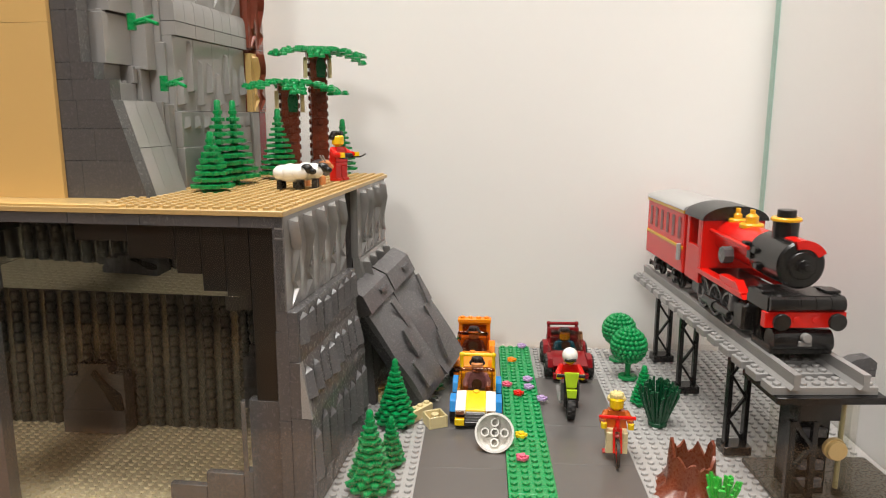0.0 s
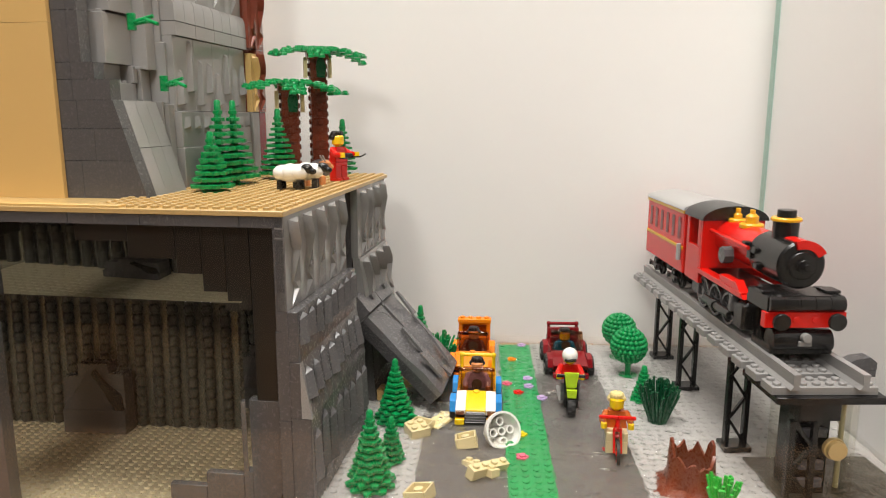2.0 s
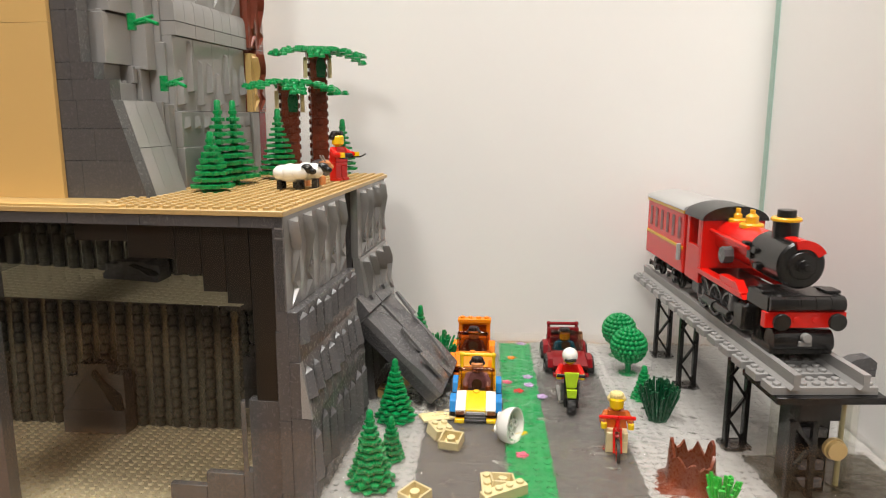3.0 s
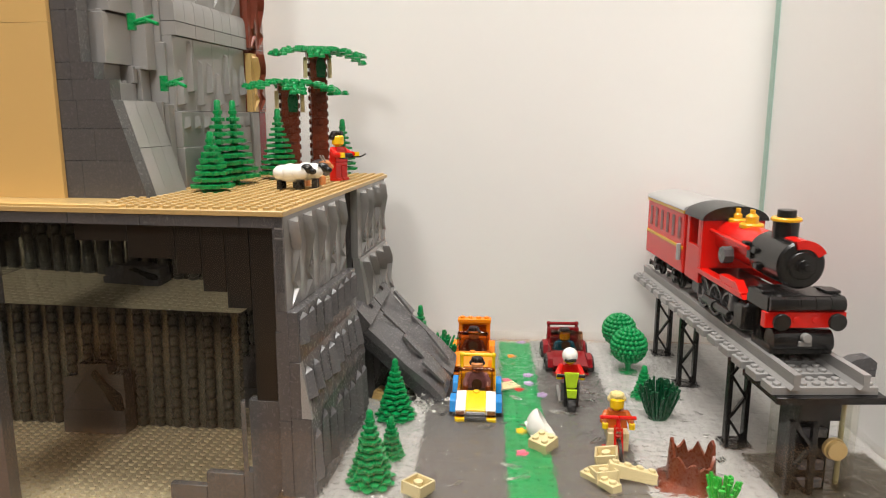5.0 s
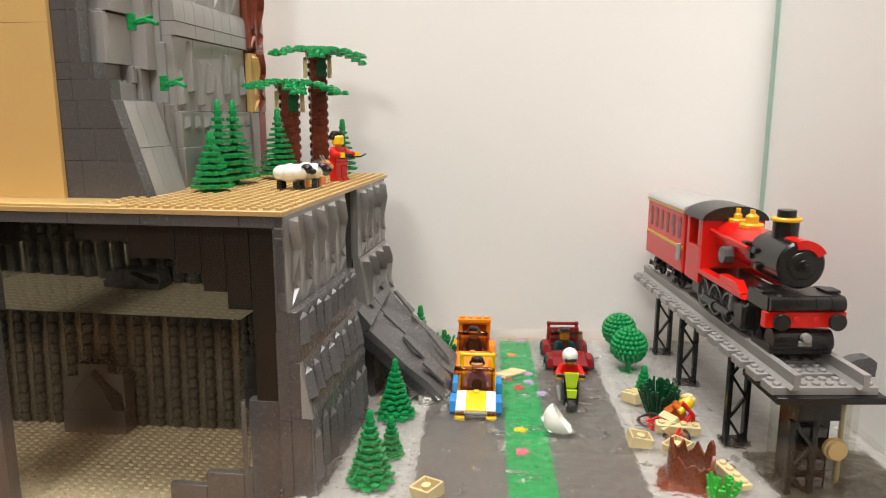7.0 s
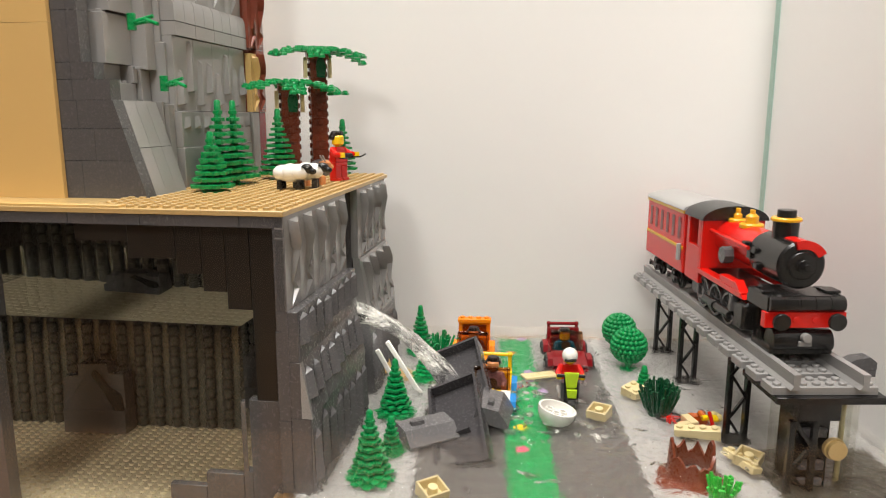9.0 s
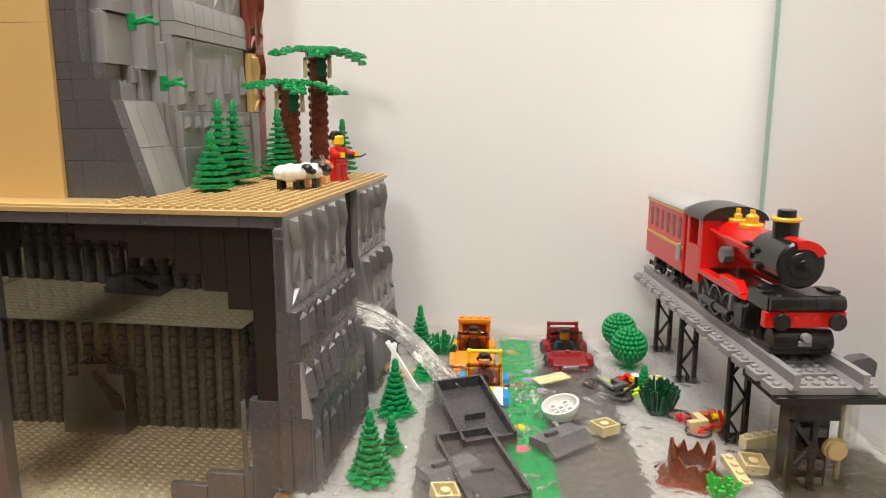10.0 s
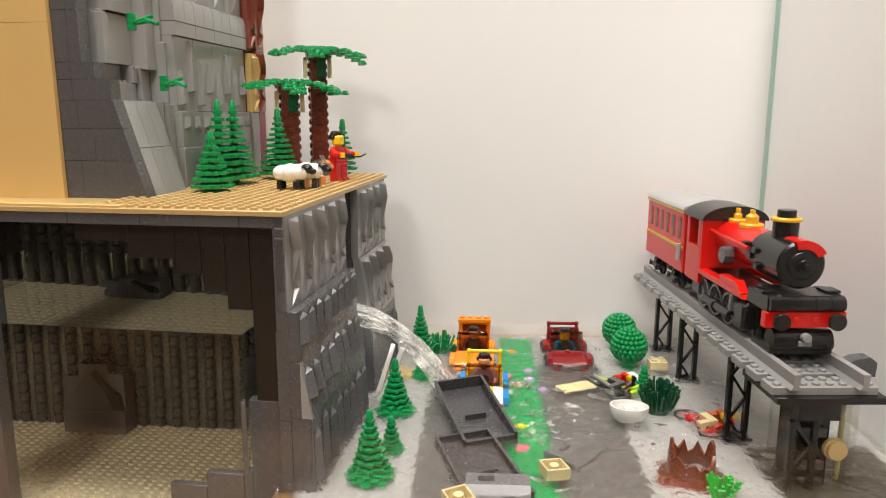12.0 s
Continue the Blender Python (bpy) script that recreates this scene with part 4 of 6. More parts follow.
    for k, h in ((15, 0.037), (16, 0.034), (14, 0.029), (18, 0.027), (20, 0.021), (23, 0.020), (8, 0.029), (11, 0.028), (5, 0.029), (1, 0.034), (0, 0.032), (2, 0.030), (28, 0.027), (26, 0.021)):
        heights[k] = h
    for k in range(n):
        a = 2 * math.pi * k / n
        lob = 1 + 0.13 * math.cos(5 * a + 0.6)
        flare = 1.0 + 0.25 * max(0, math.cos(a - 3.5)) ** 3
        for rr, z in ((0.0205 * lob * flare, 0.0005), (0.0175 * lob, 0.006), (0.0158, 0.013), (0.0148, heights[k]), (0.0128, heights[k]), (0.0135, 0.004)):
            vs.append((rr * math.cos(a), rr * math.sin(a), z))
    for k in range(n):
        o, q = k * 6, ((k + 1) % n) * 6
        fs += [(o + j, q + j, q + j + 1, o + j + 1) for j in range(5)]
    solid("tree_stump", Build().add(vs, fs), M_BROWN, "reddish brown hollow plastic tree stump with ragged rim", "tree stump", pose(0.1395, 0.437, 0))


plants()


def leafy_tree(x, y, z, h, seed, leaves, label):
    t = thing("leafy_tree", pose(x, y, z, 0, 0, 20), label, "tree", group="brick-built trees")
    n = math.ceil((h - 0.012) / 0.0072)
    for k in range(n):
        zz = 0.010 + k * 0.0072
        b = Build().box(-0.0072, 0.0072, -0.0072, 0.0072, zz, zz + 0.00715)
        for s in (-1, 1):
            b.cyl(pose(s * 0.0072, 0, zz + 0.0034, 0, s * 90), 0.0023, 0.0017, 0, 10)
            b.cyl(pose(0, s * 0.0072, zz + 0.0034, -s * 90), 0.0023, 0.0017, 0, 10)
        part("trunk_brick", b, M_BROWN, t)
    part("trunk_head", Build().box(-0.0095, 0.0095, -0.0095, 0.0095, h - 0.002, h + 0.006), M_BROWN, t)
    for k, (dx, dy) in enumerate(((-0.011, -0.002), (0.011, -0.002), (0.002, -0.011))):
        b = Build().prism([(-0.0035, -0.018), (0.0035, -0.018), (0.0045, -0.008), (0.0022, 0), (-0.0022, 0), (-0.0045, -0.008)], -0.0015, 0.0015, "y")
        part("hanging_leaf", b, M_DKGREEN if k == 2 else M_SAND, t, m=pose(dx, dy, h + 0.0, 0, 0, 90 if k < 2 else 0))
    rnd = random.Random(seed)
    for ang, length, droop in leaves:
        # a moulded frond: arching spine, leaflets in pairs with gaps, a stud on each leaflet
        b = Build()
        n = int(length / 0.0066)
        last = Vector((0.002, 0, 0.001))
        for k in range(n):
            q = (k + 1) / n
            p = Vector((0.003 + k * 0.0066, 0.0012 * math.sin(k * 1.9 + seed), 0.0022 * math.sin(q * 2.6) - droop * q * q))
            b.bar(last, p, 0.0026, 0.0020)
            last = p
            for side in ((-1, 1) if k % 2 else (-1, 0, 1)):
                wide = (0.0062 + 0.0022 * math.sin(q * 3.0)) * (1.0 if k % 2 else 0.75)
                e = p + Vector((rnd.uniform(-0.0008, 0.0012), side * wide, -0.0006 * abs(side)))
                b.box(e.x - 0.0027, e.x + 0.0027, e.y - 0.0025, e.y + 0.0025, e.z - 0.0012, e.z + 0.0012)
                b.cyl(pose(e.x, e.y, e.z + 0.0011), 0.0021, 0.0015, 0, 8)
                if side:
                    b.bar(p, e, 0.0022, 0.0018)
        part("leaf_plate", b, M_GREEN, t, m=pose(0, 0, h + 0.005 + rnd.uniform(0, 0.003), 0, 0, ang))
    return t


def animal(m, label, wool, coat, head_mat, leg_mat):
    t = thing("sheep" if wool else "goat", m, label, "sheep" if wool else "goat", group="animals on the ledge")

    def small(name, q, mat, parent):
        q.v = [Vector(v) * 0.82 for v in q.v]
        return part(name, q, mat, parent)
    b = Build()
    if wool:
        b.ball((0, 0, 0.0145), 0.0088, 0, 16, 1.55, 0.95, 0.92)
        for sx, sz, r in ((-0.0075, 0.0145, 0.0078), (0.0075, 0.0152, 0.0078), (0, 0.0152, 0.0084)):
            b.ball((sx, 0, sz), r * 0.96, 0, 16, 1.2, 1.15, 0.98)
    else:
        b.ball((0, 0, 0.013), 0.006, 0, 14, 1.9, 0.85, 0.95)
    small("body", b, coat, t)
    hb = Build().ball((0.0155, 0, 0.0185), 0.0046, 0, 14, 1.25, 0.85, 1.0).ball((0.0205, 0, 0.0162), 0.0032, 0, 12, 1.2, 0.9, 0.9)
    for s in (-1, 1):
        hb.ball((0.0135, s * 0.0045, 0.0205), 0.0019, 0, 8, 0.8, 1.6, 0.6)
    small("head", hb, head_mat, t)
    if not wool:
        small("neck", Build().bar((0.009, 0, 0.014), (0.0145, 0, 0.020), 0.005, 0.005), coat, t)
        for s in (-1, 1):
            small("horn", Build().tube((0.0135, s * 0.0018, 0.022), (0.0105, s * 0.0022, 0.0275), 0.0009), M_MGREY, t)
    for sx in (-0.009, 0.0085):
        for s in (-1, 1):
            lb = Build().box(sx - 0.0024, sx + 0.0024, s * 0.0042 - 0.0021, s * 0.0042 + 0.0021, 0, 0.0085, 0, 0.0008)
            small("leg", lb, leg_mat, t)
    return t


def figure(name, m, shirt, legs, hair, label, skin=None, seated=False, helmet=False, arms=0.0, extra=None, cap=True):
    """A block-shaped toy figure, one mesh."""
    b = Build()
    mats = [shirt, legs, skin or M_YELLOW, hair, M_BLACK]
    if seated:
        for s in (-1, 1):
            b.box(s * 0.004 - 0.0036, s * 0.004 + 0.0036, -0.0125, 0.003, 0.003, 0.0095, 1)
            b.box(s * 0.004 - 0.0036, s * 0.004 + 0.0036, -0.0125, -0.0075, -0.006, 0.003, 1)
        z = 0.0095
    else:
        for s in (-1, 1):
            b.box(s * 0.004 - 0.0037, s * 0.004 + 0.0037, -0.0035, 0.0035, 0.002, 0.0125, 1)
            b.box(s * 0.004 - 0.0037, s * 0.004 + 0.0037, -0.0055, 0.0035, 0.0, 0.0022, 1)
        b.box(-0.0078, 0.0078, -0.0036, 0.0036, 0.0125, 0.0155, 1)
        z = 0.0155
    w0, w1, h = 0.0078, 0.0057, 0.0125
    vs = [(-w0, -0.0038, z), (w0, -0.0038, z), (w0, 0.0038, z), (-w0, 0.0038, z), (-w1, -0.0034, z + h), (w1, -0.0034, z + h), (w1, 0.0034, z + h), (-w1, 0.0034, z + h)]
    b.add(vs, [(3, 2, 1, 0), (4, 5, 6, 7), (0, 1, 5, 4), (1, 2, 6, 5), (2, 3, 7, 6), (3, 0, 4, 7)], 0)
    for s in (-1, 1):
        sh = Vector((s * 0.0072, 0, z + h - 0.0028))
        el = sh + Vector((s * 0.0026, -0.002 - 0.003 * arms, -0.0055 + 0.002 * arms))
        ha = el + Vector((-s * 0.0004, -0.0045 - 0.003 * arms, -0.0035 + 0.0035 * arms))
        b.ball(sh, 0.0026, 0, 10).tube(sh, el, 0.0024, 0, 10).ball(el, 0.0024, 0, 10).tube(el, ha, 0.0022, 0, 10)
        b.cyl(Matrix.Translation(ha) @ pose(0, 0, -0.002), 0.0022, 0.004, 2, 10)
    b.cyl(pose(0, 0, z + h), 0.0024, 0.0015, 2, 12)
    b.x = pose(0, 0, z + h + 0.001)
    b.rings([(0.0036, 0), (0.0050, 0.0012), (0.0051, 0.0070), (0.0040, 0.0084)], 2, 18)
    if helmet:
        b.ball((0, 0.0003, 0.0060), 0.0066, 3, 18, 1, 1.08, 1.0)
        b.box(-0.0048, 0.0048, -0.0072, -0.0045, 0.0028, 0.0052, 4, 0.001)
    elif cap:
        b.ball((0, 0.0016, 0.0084), 0.0056, 3, 14, 1, 0.92, 0.62)
        for k in range(9):
            a = 0.1 + k * 0.365
            b.ball((0.0046 * math.cos(a), 0.0044 * math.sin(a) + 0.0008, 0.0068), 0.0024, 3, 8)
        for k in range(7):
            a = k * 0.9
            b.ball((0.0032 * math.cos(a), 0.0032 * math.sin(a) + 0.0008, 0.0100), 0.0022, 3, 8)
    b.x = Matrix()
    if extra:
        extra(b)
    return solid(name, b, mats, label, "toy figure", m)


def ledge_life():
    zl = LEDGE + 0.0028
    leafy_tree(-0.153, 0.655, zl, 0.107, 3, ((-35, 0.052, 0.007), (5, 0.050, 0.010), (150, 0.050, 0.004), (200, 0.042, 0.005), (75, 0.040, 0.002), (265, 0.034, 0.008)), "tall brown brick tree with flat green leaf fronds")
    leafy_tree(-0.1705, 0.62, zl, 0.076, 5, ((-30, 0.056, 0.010), (20, 0.050, 0.010), (165, 0.042, 0.003), (215, 0.040, 0.006), (95, 0.036, 0.002), (280, 0.034, 0.008)), "short brown brick tree with flat green leaf fronds")
    b = Build().ball((0, 0, 0.005), 0.012, 0, 12, 1.2, 1, 0.9)
    b.v = [v + Vector((noise.noise(v * 120), noise.noise(v * 120 + Vector((5, 0, 0))), 0)) * 0.003 for v in b.v]
    solid("boulder", b, M_ROCK, "dark grey rounded boulder round the tree foot", "rock", pose(-0.150, 0.648, zl))
    animal(pose(-0.1420, 0.512, zl + 0.0016, 0, 0, -6), "white woolly sheep with black head and legs", True, M_WHITE, M_BLACK, M_BLACK)
    animal(pose(-0.1335, 0.524, zl + 0.0016, 0, 0, 2), "white woolly sheep with black head and legs", True, M_WHITE, M_BLACK, M_BLACK)
    animal(pose(-0.1335, 0.545, zl + 0.0016, 0, 0, 48), "orange tan goat standing behind the sheep", False, M_SKIN, M_SKIN, M_SKIN)

    def staff(b):
        b.tube((0.004, -0.02, 0.020), (0.004, 0.012, 0.0185), 0.0007, 4, 6)
        b.tube((0.004, -0.02, 0.020), (0.007, -0.024, 0.0225), 0.0007, 4, 6)
        b.box(-0.009, 0.004, -0.013, -0.007, 0.0185, 0.023, 4, 0.0008)
    figure("toy_figure", pose(-0.1215, 0.5865, zl + 0.0016, 0, 0, 62), M_RED, M_RED, M_HAIRB, "toy figure in red with black curly hair on the ledge", arms=1.0, extra=staff)


ledge_life()


# ---- vehicles ----
def wheel(parent, x, y, r, w, rim_mat, name="wheel"):
    """Wheel with its axle along x: tyre with tread blocks, and a rim."""
    b = Build()
    b.x = pose(x - w / 2, y, r, 0, 90)
    b.rings([(r * 0.55, 0), (r * 0.93, 0), (r, w * 0.2), (r, w * 0.8), (r * 0.93, w), (r * 0.55, w)], 0, 24, False)
    for k in range(16):
        a = 2 * math.pi * k / 16
        old = b.x
        b.x = old @ pose(0, 0, 0, 0, 0, math.degrees(a))
        b.box(r * 0.97, r * 1.035, -r * 0.09, r * 0.09, w * 0.05, w * 0.48)
        b.box(r * 0.97, r * 1.035, r * 0.1, r * 0.26, w * 0.52, w * 0.95)
        b.x = old
    o = part(name, b, M_RUBBER, parent)
    rb = Build()
    rb.x = pose(x - w / 2, y, r, 0, 90)
    rb.rings([(r * 0.58, w * 0.12), (r * 0.58, w * 0.88)], 0, 18).cyl(pose(0, 0, w * 0.88), r * 0.22, w * 0.1, 0, 10).cyl(pose(0, 0, w * 0.02), r * 0.22, w * 0.1, 0, 10)
    part("rim", rb, rim_mat, o, "grey rim")


def car(m, body, stripe, fender, trim, label, roof=False, wr=0.0088, track=0.0178):
    c = thing("toy_car", m, label, "car", group="toy cars")
    part("chassis", Build().box(-0.0155, 0.0155, 0.003, 0.068, 0.0045, 0.0095), M_BLACK, c)
    prof = [(0.001, 0.0105), (0.027, 0.0105), (0.027, 0.0205), (0.022, 0.0205), (0.004, 0.0165), (0.001, 0.0145)]
    if stripe:
        for x0, x1, mm, lab in ((-0.0158, -0.0081, M_WHITE, "white hood side"), (-0.0079, 0.0079, stripe, "yellow hood stripe"), (0.0081, 0.0158, M_WHITE, "white hood side")):
            part("hood", Build().prism(prof, x0, x1, "x"), mm, c, lab)
    else:
        part("hood", Build().prism(prof, -0.0158, 0.0158, "x"), body, c)
    part("hood_stud", Build().cyl(pose(0, 0.0235, 0.0203), 0.0026, 0.0018, 0, 12), stripe or body, c)
    part("grille", Build().box(-0.0075, 0.0075, -0.0012, 0.001, 0.0065, 0.0135), M_MGREY, c, "grey radiator grille")
    for k in range(3):
        part("grille_bar", Build().box(-0.0088, 0.0088, -0.0024, -0.0013, 0.0068 + k * 0.0024, 0.0080 + k * 0.0024), M_DGREY, c)
    part("bumper", Build().box(-0.0158, 0.0158, -0.003, 0.003, 0.0028, 0.0062), M_BLACK, c)
    for s in (-1, 1):
        part("bumper_corner", Build().box(s * 0.0125 - 0.0038, s * 0.0125 + 0.0038, -0.0042, 0.001, 0.0036, 0.0086), trim, c)
        part("headlight", Build().box(s * 0.0123 - 0.0032, s * 0.0123 + 0.0032, -0.002, 0.0008, 0.0092, 0.0142), M_SMOKE, c, "smoked brown headlight")
        arch = [(0.003, 0.012), (0.006, 0.0195), (0.0095, 0.0215), (0.0185, 0.0215), (0.0225, 0.0185), (0.0245, 0.012), (0.021, 0.012), (0.0185, 0.0172), (0.0095, 0.0172), (0.0065, 0.012)]
        for dy in (0, 0.040):
            part("fender", Build().prism([(u + dy, v) for u, v in arch], s * 0.0183 - 0.0024, s * 0.0183 + 0.0024, "x"), fender, c)
            wheel(c, s * track, 0.0138 + dy, wr, 0.0062, M_MGREY)
        part("door", Build().box(s * 0.0147 - 0.0012, s * 0.0147 + 0.0012, 0.0272, 0.060, 0.0097, 0.0215), body, c)
    b = Build()
    # slanted windscreen with pillars
    for s in (-1, 1):
        b.bar((s * 0.0142, 0.0265, 0.0205), (s * 0.0135, 0.0335, 0.0372), 0.0028, 0.0028)
    b.bar((-0.0145, 0.0335, 0.0365), (0.0145, 0.0335, 0.0365), 0.0025, 0.0028)
    b.prism([(0.0268, 0.0205), (0.0280, 0.0205), (0.0345, 0.0365), (0.0333, 0.0365)], -0.0132, 0.0132, "x")
    part("windscreen", b, M_SMOKE, c, "smoked brown windscreen")
    part("seat", Build().box(-0.0132, 0.0132, 0.052, 0.062, 0.0097, 0.026), body, c)
    part("tail", Build().box(-0.0158, 0.0158, 0.0602, 0.0705, 0.0097, 0.0235).studs(-0.016, 0.0615, 4, 1, 0.0235), body, c)
    top = 0.0395 if roof else 0.0335
    if roof or not stripe:
        part("rear_panel", Build().box(-0.0158, 0.0158, 0.0592, 0.0625, 0.0237, top), body, c)
        part("rear_window", Build().box(-0.0120, 0.0120, 0.0580, 0.0590, 0.0260, top - 0.002), M_SMOKE, c, "smoked rear window")
    rb = Build()
    if roof:
        rb.box(-0.0165, 0.0165, 0.0565, 0.0665, 0.0397, 0.0432).studs(-0.016, 0.0575, 4, 1, 0.0432)
    else:
        hh = 0.0385 if stripe else 0.0365
        for s in (-1, 1):
            rb.tube((s * 0.0138, 0.0655, 0.0235), (s * 0.0138, 0.0640, hh), 0.0016, 0, 10)
            rb.ball((s * 0.0138, 0.0640, hh), 0.0024, 0, 10)
        rb.tube((-0.0138, 0.0640, hh), (0.0138, 0.0640, hh), 0.0016, 0, 10)
    part("roll_bar", rb, trim if stripe or roof else body, c)
    part("steering_wheel", Build().cyl(pose(0, 0.0355, 0.0225, 60), 0.0045, 0.0012, 0, 16), M_DGREY, c)
    return c


BLUE_AT = (-0.0040, 0.5200)
blue_car = car(pose(*BLUE_AT, 0.001, 0, 0, -1), M_YELLOW, M_YELLOW, M_BLUE, M_YELLOW, "blue and yellow toy car with white hood sides")
blue_driver = figure("toy_figure", pose(BLUE_AT[0], BLUE_AT[1] + 0.046, 0.0085), M_LILAC, M_DGREY, M_HAIRB, "toy figure in lilac shirt driving the blue car", M_SKIN, True)
car(pose(-0.0090, 0.6165, 0.0018, 0, 0, -2), M_ORANGE, None, M_ORANGE, M_ORANGE, "orange open toy car with smoked windscreen", True)
figure("toy_figure", pose(-0.0075, 0.663, 0.0055), M_BROWN, M_DGREY, M_HAIRB, "dark-haired toy figure seated in the orange car", M_SKIN, True)
car(pose(0.0830, 0.6230, 0.0018, 0, 0, 1), M_DKRED, None, M_DKRED, M_DKRED, "dark red open toy car with black tyres", False, 0.0102, 0.0195)
figure("toy_figure", pose(0.082, 0.669, 0.0040), M_BLUE, M_DGREY, M_HAIRB, "toy figure in blue seated in the red car", M_YELLOW, True)


def motorcycle(m):
    t = thing("toy_motorcycle", m, "lime green toy motocross bike with black wheels", "motorcycle")
    wheel(t, 0, 0.0, 0.0095, 0.0062, M_BLACK, "front_wheel")
    wheel(t, 0, 0.034, 0.0095, 0.0062, M_BLACK, "rear_wheel")
    for s in (-1, 1):
        part("fork", Build().bar((s * 0.0046, 0.0, 0.0095), (s * 0.0046, 0.007, 0.033), 0.0022, 0.0022), M_BLACK, t)
    part("frame", Build().box(-0.0038, 0.0038, 0.008, 0.030, 0.009, 0.021, 0, 0.001), M_BLACK, t)
    part("exhaust", Build().tube((-0.0075, 0.010, 0.010), (-0.0085, 0.034, 0.014), 0.0016, 0, 10), M_MGREY, t, "grey exhaust")
    part("number_shield", Build().prism([(-0.0052, 0.0345), (-0.0058, 0.0385), (0.0058, 0.0385), (0.0052, 0.0345), (0.004, 0.0262), (-0.004, 0.0262)], 0.0005, 0.0028, "y"), M_LIME, t, "lime front shield")
    part("mudguard", Build().prism([(-0.0042, 0.0258), (0.0042, 0.0258), (0.0034, 0.0195), (-0.0034, 0.0195)], -0.005, -0.002, "y"), M_LIME, t)
    part("tank", Build().box(-0.0044, 0.0044, 0.008, 0.021, 0.0212, 0.0275, 0, 0.0015), M_LIME, t)
    part("tail", Build().box(-0.0036, 0.0036, 0.0212, 0.040, 0.0212, 0.0245, 0, 0.001), M_LIME, t)
    part("handlebar", Build().tube((-0.0115, 0.0075, 0.0338), (0.0115, 0.0075, 0.0338), 0.0014, 0, 10), M_BLACK, t)
    return t


MOTO0 = pose(0.0735, 0.5425, 0.001, 0, 0, -2)
moto = motorcycle(MOTO0)
RIDER = pose(0, 0.0215, 0.0175)
moto_rider = figure("toy_figure", MOTO0 @ RIDER, M_RED, M_DGREY, M_WHITE, "toy rider in red with a white helmet", M_YELLOW, True, True, 0.8)


def bicycle(m):
    t = thing("toy_bicycle", m, "red plastic toy bicycle with black tyres", "bicycle")
    for nm, y in (("front_wheel", 0.0), ("rear_wheel", 0.030)):
        b = Build()
        b.x = pose(-0.0011, y, 0.0098, 0, 90)
        n = 28
        vs, fs = [], []
        for r, z in ((0.0098, 0.0), (0.0098, 0.0022), (0.0082, 0.0022), (0.0082, 0.0)):
            vs += [(r * math.cos(2 * math.pi * k / n), r * math.sin(2 * math.pi * k / n), z) for k in range(n)]
        for j in range(4):
            fs += [(j * n + k, j * n + (k + 1) % n, ((j + 1) % 4) * n + (k + 1) % n, ((j + 1) % 4) * n + k) for k in range(n)]
        b.add(vs, fs)
        o = part(nm, b, M_RUBBER, t)
        rb = Build()
        rb.x = pose(-0.0008, y, 0.0098, 0, 90)
        for k in range(8):
            a = k * 0.785
            rb.bar((0, 0, 0.0008), (0.0083 * math.cos(a), 0.0083 * math.sin(a), 0.0008), 0.0006, 0.0006)
        rb.cyl(pose(0, 0, -0.0005), 0.0016, 0.0026, 0, 8)
        part("spokes", rb, M_RED, o, "red spokes")
    b = Build()
    for s in (-1, 1):
        b.bar((s * 0.0024, 0.0, 0.0098), (s * 0.0024, 0.006, 0.026), 0.0016, 0.0016)
        b.bar((s * 0.0022, 0.030, 0.0098), (s * 0.0018, 0.0215, 0.024), 0.0014, 0.0014)
    b.tube((0, 0.006, 0.0245), (0, 0.022, 0.0215), 0.0016).tube((0, 0.005, 0.021), (0, 0.017, 0.0095), 0.0016).tube((0, 0.017, 0.0095), (0, 0.0215, 0.0245), 0.0016)
    b.tube((0, 0.017, 0.0095), (0, 0.030, 0.0098), 0.0014).tube((0, 0.005, 0.024), (0, 0.0075, 0.0325), 0.0016)
    part("frame", b, M_RED, t)
    b = Build().tube((-0.0125, 0.010, 0.0322), (0, 0.0062, 0.0338), 0.0015).tube((0, 0.0062, 0.0338), (0.0125, 0.010, 0.0322), 0.0015)
    part("handlebar", b, M_RED, t)
    part("saddle", Build().box(-0.0032, 0.0032, 0.0185, 0.0265, 0.0245, 0.0268, 0, 0.0008), M_RED, t)
    part("headlamp", Build().cyl(pose(0, 0.003, 0.0245, 90), 0.0042, 0.0055, 0, 16), M_CLEAR, t, "clear round headlamp")
    for s in (-1, 1):
        part("pedal", Build().box(s * 0.0062 - 0.0026, s * 0.0062 + 0.0026, 0.0145, 0.0195, 0.0062 + 0.004 * s, 0.0077 + 0.004 * s), M_RED, t)
    return t


BIKE0 = pose(0.0965, 0.4640, 0.001, 0, 0, -5)
bike = bicycle(BIKE0)
CYCLIST = pose(0, 0.0190, 0.0125)
cyclist = figure("toy_figure", BIKE0 @ CYCLIST, M_AMBER, M_SAND, M_HAIRY, "blond toy cyclist in orange top and tan trousers", M_YELLOW, True, False, 0.8)


